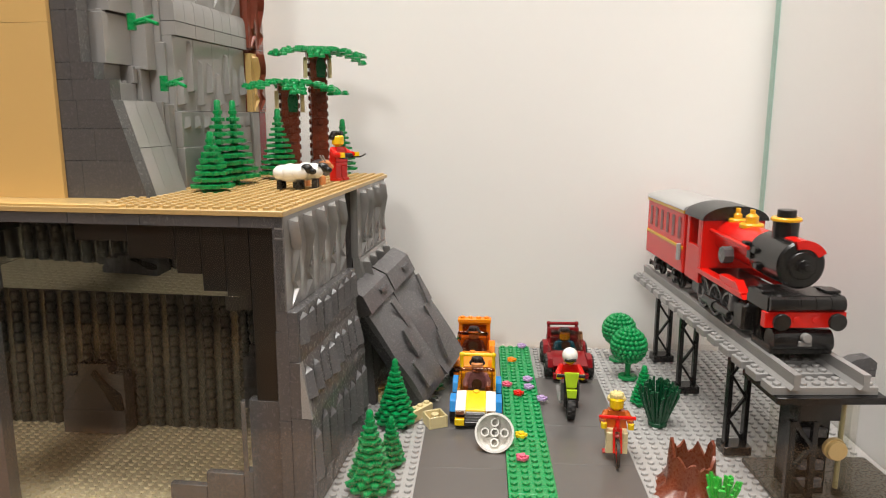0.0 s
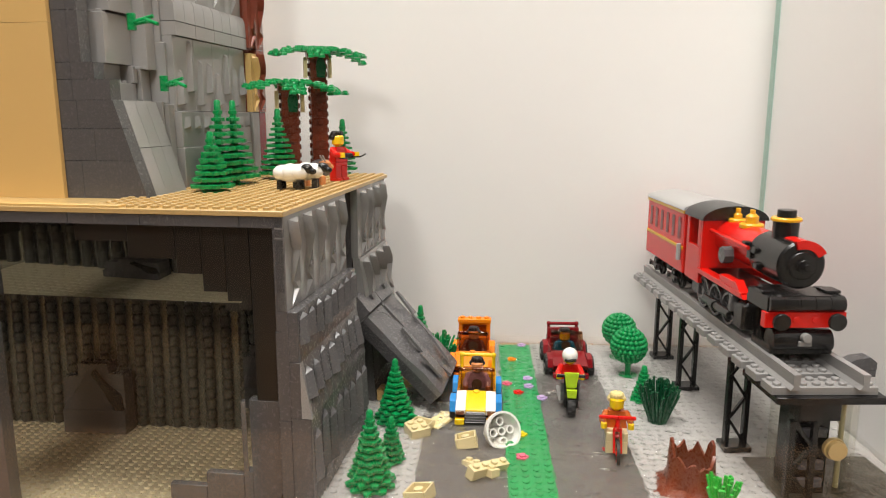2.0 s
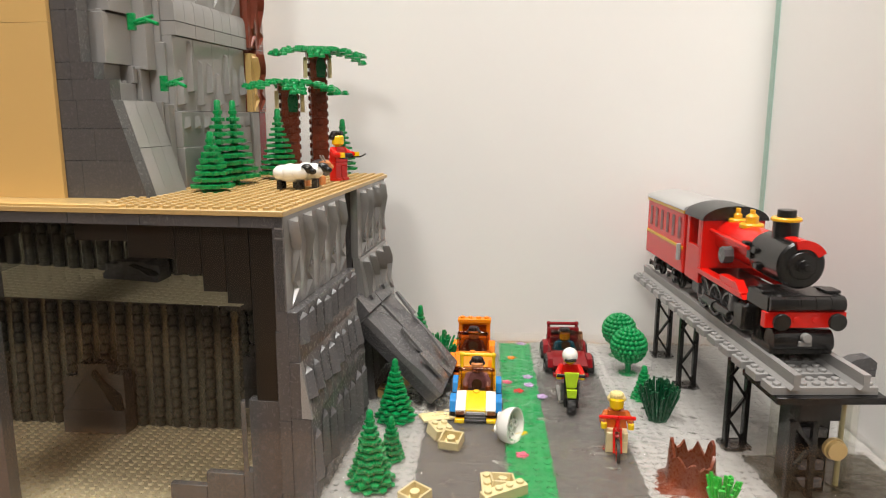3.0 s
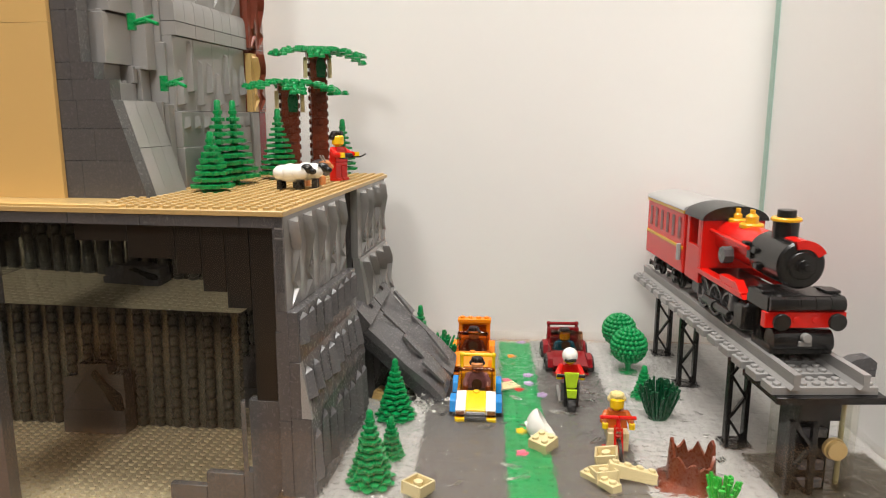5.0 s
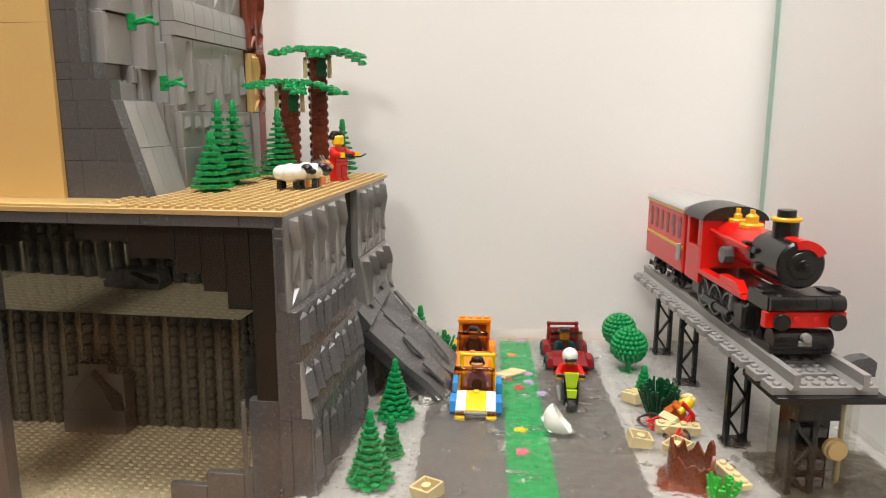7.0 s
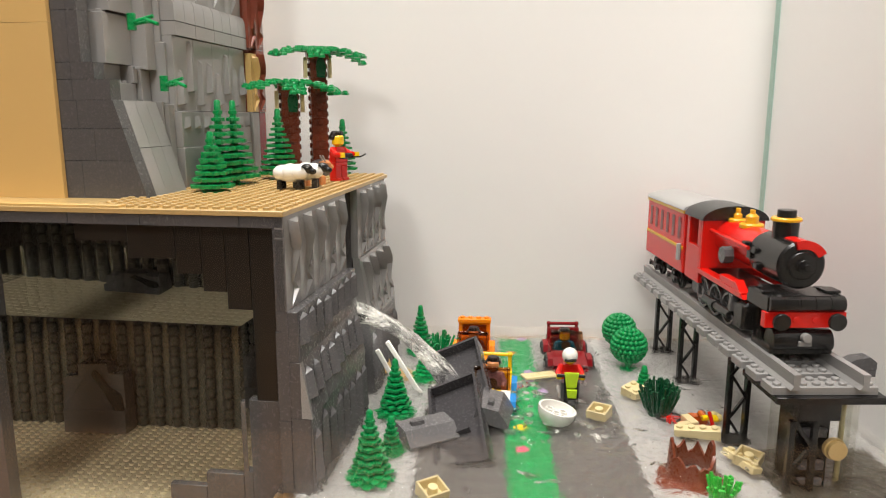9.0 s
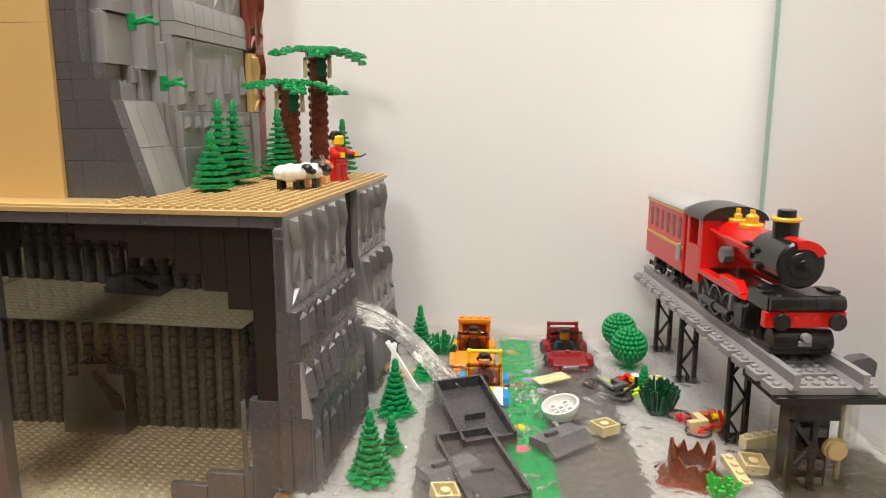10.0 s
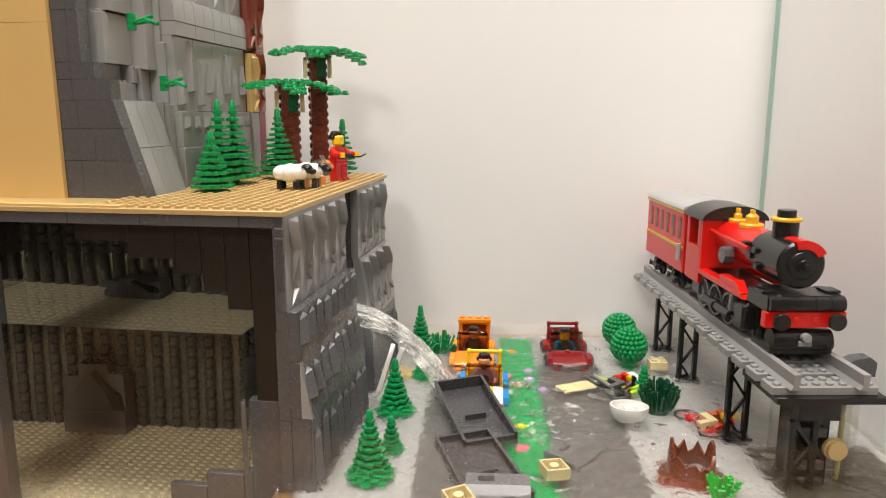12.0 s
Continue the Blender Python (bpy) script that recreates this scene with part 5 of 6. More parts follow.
# ---- fallen rock panels ----
def rock_tray(m, seed):
    """Moulded rock panel: faceted face on +z, hollow back with rim walls on -z."""
    w, l, d = 0.0405, 0.088, 0.011
    t = thing("fallen_rock", m, "dark grey hollow moulded rock panel torn from the cliff", "rock panel", group="torn rock panels")
    rnd = random.Random(seed)
    b = Build()
    # face: 3 x 5 grid of heights, faceted
    nx, ny = 2, 4
    vs = []
    for j in range(ny + 1):
        for i in range(nx + 1):
            e = i in (0, nx) or j in (0, ny)
            h = d * (0.55 if e else 0.9) + rnd.uniform(-0.0025, 0.003) + 0.004 * ((j % 2) == (seed % 2)) * (not e)
            vs.append((w * i / nx + (0 if e else rnd.uniform(-0.003, 0.003)), l * j / ny + (0 if e else rnd.uniform(-0.004, 0.004)), h))
    fs = []
    for j in range(ny):
        for i in range(nx):
            a = j * (nx + 1) + i
            if rnd.random() < 0.5:
                fs += [(a, a + 1, a + nx + 2), (a, a + nx + 2, a + nx + 1)]
            else:
                fs += [(a, a + 1, a + nx + 1), (a + 1, a + nx + 2, a + nx + 1)]
    n0 = len(vs)
    rim = [j * (nx + 1) for j in range(ny + 1)] + [ny * (nx + 1) + i for i in range(1, nx + 1)] + [j * (nx + 1) + nx for j in range(ny - 1, -1, -1)] + [i for i in range(nx - 1, 0, -1)]
    for k in rim:
        vs.append((vs[k][0], vs[k][1], 0.0))
    n = len(rim)
    fs += [(rim[k], rim[(k + 1) % n], n0 + (k + 1) % n, n0 + k) for k in range(n)]
    b.add(vs, fs)
    part("rock_face", b, M_ROCK, t)
    b = Build().box(0.001, w - 0.001, 0.001, l - 0.001, 0.0012, 0.0035)
    b.box(0.0, 0.0022, 0, l, -0.008, 0.0012).box(w - 0.0022, w, 0, l, -0.008, 0.0012)
    b.box(0.0024, w - 0.0024, 0, 0.0022, -0.006, 0.0012).box(0.0024, w - 0.0024, l - 0.0022, l, -0.008, 0.0012)
    b.box(w * 0.3, w * 0.7, l * 0.42, l * 0.46, -0.004, 0.0012)
    part("hollow_back", b, M_HOLLOW, t)
    for k in range(3):
        q = Build().prism([(-0.004, 0), (0.004, 0), (0.0015, 0.026), (-0.0025, 0.026)], 0.0, 0.0022, "z")
        part("shard", q, M_ROCK, t, m=pose(w * (0.25 + 0.25 * k), l * (0.12 + 0.28 * k), d * 0.95 + 0.001, 5, 0, rnd.uniform(-14, 14)))
    return t


SINK = pose(0, 0, -0.008)
SLAB = [(t, m @ SINK) for t, m in ((0.0, pose(-0.0432, 0.5458, 0.0110, 61, -14.6, 69.5)), (0.2, pose(-0.0327, 0.5384, 0.0200, 51, -6, 79.5)), (0.4, pose(-0.0297, 0.5400, 0.0225, 45, 1, 84)),
        (3.2, pose(-0.0297, 0.5400, 0.0225, 44, 1, 84)), (5.0, pose(-0.0275, 0.5480, 0.0140, 44, -7, 86)), (7.8, pose(-0.0270, 0.5500, 0.0130, 44, -8, 86)))]
PANEL_B = pose(0.0420, 0, 0)
panel_a = rock_tray(SLAB[0][1], 3)
panel_b = rock_tray(SLAB[0][1] @ PANEL_B, 6)


# ---- white bowl ----
def bowl():
    b = Build()
    r = 0.0146
    prof = [(r * math.sin(math.radians(a)), -r * 0.98 * math.cos(math.radians(a))) for a in (4, 18, 36, 54, 70, 82, 90)]
    prof += [(r, 0.0012), (r - 0.0016, 0.0012)]
    prof += [((r - 0.0018) * math.sin(math.radians(a)), -(r - 0.002) * 0.98 * math.cos(math.radians(a))) for a in (88, 70, 54, 36, 18, 4)]
    b.rings(prof, 0, 30)
    t = thing("half_dome", pose(0, 0, 0), "white hollow plastic half dome with inner tubes", "dome")
    part("shell", b, M_WHITE, t)
    for x, y in ((0, 0), (0.0072, 0), (-0.0072, 0), (0, 0.0072), (0, -0.0072)):
        z0 = -math.sqrt(r * r - x * x - y * y) * 0.94
        q = Build()
        q.x = pose(x, y, 0)
        q.rings([(0.0033, z0), (0.0033, -0.0022), (0.0022, -0.0022), (0.0022, z0 + 0.001)], 0, 14)
        part("tube", q, M_WHITE, t)
    return t


dome = bowl()


# ---- loose bricks ----
def loose_brick(nx, ny, h, mat, label, hollow=False):
    w, l = nx * 0.008 - 0.0002, ny * 0.008 - 0.0002
    t = thing("toy_brick", pose(0, 0, 0), label, "toy brick", group="loose bricks")
    b = Build()
    if hollow:
        b.box(-w / 2, w / 2, -l / 2, l / 2, 0, 0.0018)
        for s in (-1, 1):
            b.box(s * (w / 2 - 0.0007) - 0.0007, s * (w / 2 - 0.0007) + 0.0007, -l / 2, l / 2, 0.0018, h)
            b.box(-w / 2 + 0.0015, w / 2 - 0.0015, s * (l / 2 - 0.0007) - 0.0007, s * (l / 2 - 0.0007) + 0.0007, 0.0018, h)
        part("shell", b, mat, t)
        q = Build()
        for k in range(ny - 1):
            q.cyl(pose(0, (k - (ny - 2) / 2) * 0.008, 0.0018), 0.0032, h - 0.0022, 0, 12)
        part("inner_tube", q, mat, t)
    else:
        b.box(-w / 2, w / 2, -l / 2, l / 2, 0, h)
        part("body", b, mat, t)
        if h > 0.004:
            part("studs", Build().studs(-nx * 0.004, -ny * 0.004, nx, ny, h), mat, t)
    return t


brick_a = loose_brick(2, 2, 0.0096, M_SAND, "hollow tan plastic brick drifting in the water", True)
brick_b = loose_brick(1, 4, 0.0096, M_SAND, "loose tan plastic brick drifting in the water")
brick_c = loose_brick(2, 2, 0.0096, M_SAND, "hollow tan plastic brick floating upside down", True)
brick_d = loose_brick(2, 2, 0.0096, M_SAND, "small tan plastic brick in the water")
tile_e = loose_brick(2, 4, 0.0032, M_SAND, "thin tan plastic tile floating on the water")
brick_f = loose_brick(2, 2, 0.0115, M_DKTAN, "ochre plastic block by the cliff foot")
tile_g = loose_brick(1, 4, 0.0060, M_SAND, "long tan plastic beam floating on the water")
tile_h = loose_brick(2, 2, 0.0096, M_SAND, "hollow tan plastic brick drifting in the water", True)

rubble_a = loose_brick(2, 4, 0.0032, M_SAND, "tan plastic tile lying in the rubble below the breach")
rubble_a.matrix_basis = pose(-0.0500, 0.5985, 0.0030, 24, -12, 70)
rubble_b = loose_brick(2, 3, 0.0096, M_TAN, "tan plastic brick in the rubble below the breach")
rubble_b.matrix_basis = pose(-0.0690, 0.6050, 0.0012, 0, 0, 35)


def beam(label):
    t = thing("white_beam", pose(0, 0, 0), label, "beam", group="broken beams")
    part("strip", Build().box(-0.0018, 0.0018, -0.0015, 0.0015, 0, 0.056), M_WHITE, t)
    return t


beam_a = beam("thin cream plastic beam leaning in the breach")
beam_b = beam("thin cream plastic beam leaning in the breach")


def wedge(label):
    t = thing("slope_piece", pose(0, 0, 0), label, "slope brick", group="grey slopes")
    part("wedge", Build().prism([(0, 0), (0.027, 0), (0.027, 0.004), (0.016, 0.0125), (0, 0.0105)], -0.0200, 0.0200, "y"), M_ROCK, t)
    part("notch", Build().prism([(0.006, 0.0105), (0.012, 0.0105), (0.010, 0.0145), (0.007, 0.0140)], -0.012, -0.002, "y"), M_DGREY, t)
    return t


wedge_a = wedge("dark grey slope brick washed off the cliff")
wedge_b = wedge("dark grey slope brick washed off the cliff")

# ---- water ----
def flood():
    vs, fs = [], []
    nx, ny = 110, 120
    x0, x1, y0, y1 = -0.125, 0.2885, 0.30, 0.765
    for j in range(ny + 1):
        for i in range(nx + 1):
            x, y = x0 + (x1 - x0) * i / nx, y0 + (y1 - y0) * j / ny
            z = 0.0007 * noise.noise(Vector((x * 42, y * 42, 0.3))) + 0.00032 * noise.noise(Vector((x * 110, y * 140, 4)))
            vs.append((x, y, z))
    for j in range(ny):
        for i in range(nx):
            a = j * (nx + 1) + i
            fs.append((a, a + 1, a + nx + 2, a + nx + 1))
    # close the body with a skirt and a bottom
    w = nx + 1
    rim = list(range(w)) + [k * w + nx for k in range(1, ny + 1)] + [ny * w + k for k in range(nx - 1, -1, -1)] + [k * w for k in range(ny - 1, 0, -1)]
    n0, n = len(vs), len(rim)
    vs += [(vs[k][0], vs[k][1], -0.04) for k in rim]
    fs += [(rim[k], n0 + k, n0 + (k + 1) % n, rim[(k + 1) % n]) for k in range(n)]
    fs.append(tuple(range(n0 + n - 1, n0 - 1, -1)))
    b = Build().add(vs, fs)
    o = solid("water", b, M_WATER, "shallow clear flood water over the toy road", "water", kind="structure")
    o.data.shade_smooth()
    o.visible_shadow = False
    return o


water = flood()


def strand(name, parent, pts, r0, r1, seed):
    """A rope of water along pts with an uneven, flattened section."""
    b = Build()
    n = 9
    rnd = random.Random(seed)
    vs, fs = [], []
    m = len(pts)
    for j, p in enumerate(pts):
        q = j / (m - 1)
        d = (pts[min(j + 1, m - 1)] - pts[max(j - 1, 0)]).normalized()
        e = d.cross(Vector((0, 0, 1))).normalized()
        f = e.cross(d)
        r = r0 + (r1 - r0) * q
        for k in range(n):
            a = 2 * math.pi * k / n
            s = r * (1 + 0.35 * noise.noise(Vector((seed * 3.1 + math.cos(a) * 1.4, math.sin(a) * 1.4, q * 7))))
            vs.append(p + e * (s * 1.5 * math.cos(a)) + f * (s * 0.55 * math.sin(a)))
    for j in range(m - 1):
        fs += [(j * n + k, j * n + (k + 1) % n, (j + 1) * n + (k + 1) % n, (j + 1) * n + k) for k in range(n)]
    fs += [tuple(range(n)), tuple(range((m - 1) * n, m * n))]
    o = part(name, b.add(vs, fs), M_JET, parent)
    o.data.shade_smooth()
    o.visible_shadow = False
    return o


JET_AT = (-0.104, 0.553, 0.0)


def water_jet():
    t = thing("water_jet", pose(*JET_AT), "clear water jet pouring from the breach", "water jet")
    rnd = random.Random(8)
    made = []
    for s in range(9):
        off, up = rnd.uniform(-0.010, 0.010), rnd.uniform(-0.007, 0.005)
        end = Vector((0.086 + rnd.uniform(-0.012, 0.008), 0.020 + off * 1.3 + rnd.uniform(-0.006, 0.006), 0.016))
        pts = []
        for j in range(16):
            q = j / 15
            pts.append(Vector((-0.02 + (end.x + 0.02) * q, off + (end.y - off) * q, 0.087 + up + (0.012 * q) - (0.087 + up + 0.012 - end.z) * q * q)))
        made.append(strand("strand", t, pts, 0.0058, 0.0048 if s % 3 else 0.0068, s))
    return t, made


jet, strands = water_jet()


def splash(seed, n, spread, label):
    t = thing("splash", pose(0, 0, 0), label, "splash", group="splashes")
    rnd = random.Random(seed)
    for k in range(n):
        a, q = rnd.uniform(0, 6.283), math.sqrt(rnd.random())
        c = (spread * q * math.cos(a), spread * q * math.sin(a), rnd.uniform(0, 0.010) * (1 - q))
        b = Build().ball(c, rnd.uniform(0.0008, 0.0026), 0, 8, rnd.uniform(0.8, 2.4), rnd.uniform(0.8, 1.6), rnd.uniform(0.4, 1.1))
        o = part("drop", b, M_FOAM, t)
        o.visible_shadow = False
    return t


splash_a = splash(1, 40, 0.022, "white splashing foam where the jet lands")
# These white drops also serve as glints on the flooded lane.
splash_c = splash(5, 60, 0.045, "small white splashes and painted glints over the flooded lane")
splash_b = splash(2, 34, 0.020, "white foam bubbling by the panels")


def foam_glint_patch(seed, size):
    """A thin irregular white film: foam, and ripple glints put in as white shapes."""
    rnd = random.Random(seed)
    n = 26
    b = Build()
    for q in range(3):
        cx, cy = rnd.uniform(-1, 1) * size, rnd.uniform(-1, 1) * size * 0.5
        rr = size * rnd.uniform(0.25, 0.6)
        pts = []
        for k in range(n):
            a = 2 * math.pi * k / n
            r = rr * (1 + 0.75 * noise.noise(Vector((math.cos(a) * 2.2 + seed * 7.3, math.sin(a) * 2.2, q * 3.0))))
            pts.append((cx + r * 1.6 * math.cos(a), cy + r * 0.55 * math.sin(a)))
        b.prism(pts, 0.0002 + q * 0.0003, 0.0006 + q * 0.0003, "z")
    o = solid("foam", b, M_FOAM, "thin white film of foam and painted glints on the flood water", "foam", group="foam films")
    o.visible_shadow = False
    return o


foam_glints = [foam_glint_patch(k, 0.0022 + 0.0045 * ((k * 7) % 5) / 4) for k in range(48)]


def reservoir_level():
    """The body of water in the chamber; it sinks into the basin's bed as the reservoir drains."""
    b = Build().box(-0.3638, -0.0303, 0.0006, BACK - 0.0003, -0.192, 0.0, b=0.00005)
    o = solid("reservoir_water", b, M_RESERVOIR, "clear still water draining from the reservoir", "water", CLIFF, kind="structure")
    o.visible_shadow = False
    return o


reservoir = reservoir_level()


# ---- everything that moves ----
def level(t):
    ts = (0, 0.6, 1.5, 2.5, 3.2, 4.8, 6, 7.2, 8.8, 9.5, 12)
    zs = (-0.0012, 0.0012, 0.0045, 0.008, 0.009, 0.011, 0.012, 0.0135, 0.0158, 0.0168, 0.0185)
    return float(np.interp(t, ts, zs))


def between(m0, m1, q, lift=0.0):
    p = m0.translation.lerp(m1.translation, q) + Vector((0, 0, lift))
    return Matrix.LocRotScale(p, m0.to_quaternion().slerp(m1.to_quaternion(), q), None)


def motions():
    # flood level, with a slow drift of its ripples
    walk(water, [(t, pose(0.0015 * math.sin(t * 2.1), -0.0012 * t, level(t))) for t in (0, 0.6, 1.5, 2.5, 3.2, 4.8, 6, 7.2, 8.8, 9.5, 10.5, 12)])
    # panels: lean on the car, then flip onto the road
    a1, a2, a3 = pose(0.0190, 0.418, 0.0125, 179, 3, -166), pose(0.0325, 0.396, 0.0125, 179, 3, -163), pose(0.0340, 0.393, 0.0125, 179, 3, -162)
    b1, b2, b3 = pose(0.0255, 0.482, 0.0160, 172, 3, -163), pose(0.0265, 0.470, 0.0155, 173, 3, -163), pose(0.0270, 0.469, 0.0155, 173, 3, -163)
    s0 = SLAB[-1][1]
    mid = [(8.3, 0.12, 0.0), (8.6, 0.36, -0.004), (8.8, 0.56, -0.006), (9.0, 0.80, -0.002), (9.2, 0.94, 0.002)]
    walk(panel_a, SLAB + [(t, between(s0, a1, q, z)) for t, q, z in mid] + [(9.4, a1), (10.0, a2), (10.6, a3), (12, a3)])
    sb = s0 @ PANEL_B
    walk(panel_b, [(t, m @ PANEL_B) for t, m in SLAB] + [(t, between(sb, b1, q, z)) for t, q, z in mid] + [(9.4, b1), (10.0, b2), (10.6, b3), (12, b3)])
    # half dome
    walk(dome, [(0, pose(0.0105, 0.484, 0.0146, 68, 0, -4)), (1.2, pose(0.0108, 0.484, 0.0146, 68, 0, -2)), (1.6, pose(0.0135, 0.485, 0.0146, 64, 0, 8)), (2.0, pose(0.0170, 0.487, 0.0146, 66, 0, 30)), (2.5, pose(0.0205, 0.489, 0.0146, 74, 0, 48)),
                (3.2, pose(0.0275, 0.491, 0.0170, 84, 0, 66)), (4.8, pose(0.0460, 0.494, 0.0155, 60, 0, 92)), (5.5, pose(0.0545, 0.4985, 0.0160, 56, 0, 90)), (6.0, pose(0.0580, 0.499, 0.0165, 38, 0, 95)), (6.5, pose(0.0600, 0.502, 0.0165, 40, 0, 98)),
                (6.9, pose(0.0610, 0.503, 0.0165, 56, 0, 92)), (7.2, pose(0.0625, 0.504, 0.0170, 56, 0, 90)), (8.0, pose(0.0605, 0.504, 0.0195, 35, 0, 70)), (8.8, pose(0.0585, 0.504, 0.0245, 12, 8, 40)), (9.5, pose(0.0580, 0.5085, 0.0255, 4, 6, 45)),
                (10, pose(0.0613, 0.5107, 0.0260, -8, -14, 60)), (10.5, pose(0.0723, 0.5123, 0.0262, 6, 4, 80)), (11, pose(0.0850, 0.5101, 0.0264, -4, 6, 95)), (11.5, pose(0.0998, 0.508, 0.0266, 7, -3, 110)), (12, pose(0.1130, 0.5088, 0.0268, 4, 4, 125))])
    # cyclist
    rows = [(0, BIKE0), (4.8, BIKE0), (5.5, pose(0.1040, 0.4640, 0.001, 0, 2, 20)), (6.0, pose(0.1112, 0.4664, 0.002, 0, 2, 26)), (6.5, pose(0.1190, 0.4761, 0.002, 0, 8, 44)),
            (6.8, pose(0.1300, 0.4832, 0.004, 0, 0, 58) @ pose(0, 0, 0, 0, 28, 0)), (7.0, pose(0.1370, 0.4860, 0.006, 0, 0, 28) @ pose(0, 0, 0, 0, 60, 0)), (7.2, pose(0.1400, 0.4870, 0.008, 0, 0, 14) @ pose(0, 0, 0, 0, 84, 0)),
            (8.8, pose(0.1430, 0.4890, 0.010, 0, 0, 14) @ pose(0, 0, 0, 0, 86, 0)), (9.5, pose(0.1480, 0.491, 0.011, 0, 0, 12) @ pose(0, 0, 0, 0, 86, 0)), (12, pose(0.1590, 0.489, 0.012, 0, 0, 16) @ pose(0, 0, 0, 0, 86, 0))]
    walk(bike, rows)
    walk(cyclist, [(t, m @ CYCLIST) for t, m in rows])
    # motorcyclist
    rows = [(0, MOTO0), (9.0, MOTO0), (9.2, pose(0.0810, 0.5330, 0.004, 0, 0, -8) @ pose(0, 0, 0, 0, 10, 0)), (9.35, pose(0.0960, 0.5400, 0.008, 0, 0, 10) @ pose(0, 0, 0, 0, 55, 0)), (9.5, pose(0.1100, 0.5440, 0.011, 0, 0, 30) @ pose(0, 0, 0, 0, 84, 0)),
            (10, pose(0.1080, 0.5500, 0.012, 0, 0, 32) @ pose(0, 0, 0, 0, 86, 0)), (12, pose(0.1070, 0.5520, 0.012, 0, 0, 34) @ pose(0, 0, 0, 0, 86, 0))]
    walk(moto, rows)
    walk(moto_rider, [(t, m @ RIDER) for t, m in rows])
    # blue car nudged by the flood
    x, y = BLUE_AT
    rows = [(0, pose(x, y, 0.001, 0, 0, -1)), (7.2, pose(x, y, 0.001, 0, 0, -1)), (8.8, pose(x + 0.006, y + 0.001, 0.001, 0, 0, -1)), (9.0, pose(x + 0.011, y + 0.003, 0.001, 0, 0, -4)), (9.3, pose(x + 0.009, y + 0.008, 0.001, 0, 0, -2)), (10, pose(x + 0.006, y + 0.010, 0.001, 0, 0, -1)), (12, pose(x + 0.006, y + 0.010, 0.001, 0, 0, -1))]
    walk(blue_car, rows)
    walk(blue_driver, [(t, m @ pose(0, 0.046, 0.0075)) for t, m in rows])
    walk(brick_a, [(0, pose(-0.0363, 0.5251, 0.0010, 0, 0, 25)), (0.6, pose(-0.0306, 0.5222, 0.0010, 6, -6, 29)), (1.5, pose(-0.0213, 0.5135, 0.0010, 11, 11, 29)), (2, pose(-0.0091, 0.4846, 0.0023, -8, -13, 3)), (2.5, pose(0.0041, 0.4346, 0.0040, -13, -1, -1)), (3.2, pose(0.0187, 0.4191, 0.0050, -6, 5, 9)), (4.8, pose(0.0742, 0.4273, 0.0070, -13, 2, 16)), (5.5, pose(0.0972, 0.4364, 0.0076, -2, -6, -1)), (6, pose(0.1076, 0.4453, 0.0080, -2, -10, 12)), (6.5, pose(0.1145, 0.4615, 0.0086, 8, -5, 16)), (7.2, pose(0.1138, 0.4859, 0.0095, -3, 12, -4)), (8.2, pose(0.0997, 0.5110, 0.0109, 5, 11, 29)), (8.8, pose(0.0950, 0.5192, 0.0118, -3, -11, 54)), (9.2, pose(0.0899, 0.5176, 0.0124, 2, -4, 64)), (9.6, pose(0.0864, 0.5030, 0.0129, -3, -1, 45)), (10, pose(0.0916, 0.4891, 0.0131, -2, -0, 29)), (10.5, pose(0.0856, 0.4603, 0.0135, 1, -2, 54)), (11, pose(0.0765, 0.4785, 0.0138, -0, -3, 39)), (11.5, pose(0.0623, 0.4518, 0.0142, 0, -4, 18)), (12, pose(0.0477, 0.4208, 0.0145, -1, 2, 17))])
    walk(brick_b, [(0, pose(-0.0517, 0.5350, 0.0010, 0, 0, -35)), (0.8, pose(-0.0474, 0.5069, 0.0010, 5, 5, -18)), (1.2, pose(-0.0288, 0.4769, 0.0010, 5, -4, -27)), (1.5, pose(-0.0096, 0.4551, 0.0010, -5, -2, -21)), (2, pose(0.0042, 0.4432, 0.0023, -7, 13, -52)), (2.5, pose(0.0085, 0.4203, 0.0040, 5, 4, -71)), (3.2, pose(0.0200, 0.4068, 0.0050, -1, 3, -55)), (4.8, pose(0.0908, 0.4282, 0.0070, -12, -8, -86)), (5.5, pose(0.1147, 0.4450, 0.0076, -11, -10, -110)), (6.5, pose(0.1298, 0.4795, 0.0086, -9, 13, -106)), (7.2, pose(0.1508, 0.5021, 0.0095, 1, 6, -94)), (8.8, pose(0.1555, 0.4899, 0.0118, 12, 9, -110)), (9.2, pose(0.1631, 0.4818, 0.0124, -1, 10, -94)), (9.6, pose(0.1776, 0.4693, 0.0129, 4, 12, -77)), (10, pose(0.1984, 0.4752, 0.0131, -1, 1, -68)), (10.5, pose(0.1694, 0.4296, 0.0135, -3, 2, -89)), (11, pose(0.1711, 0.4122, 0.0138, 5, 4, -69)), (12, pose(0.1583, 0.3686, 0.0145, -4, -0, -66))])
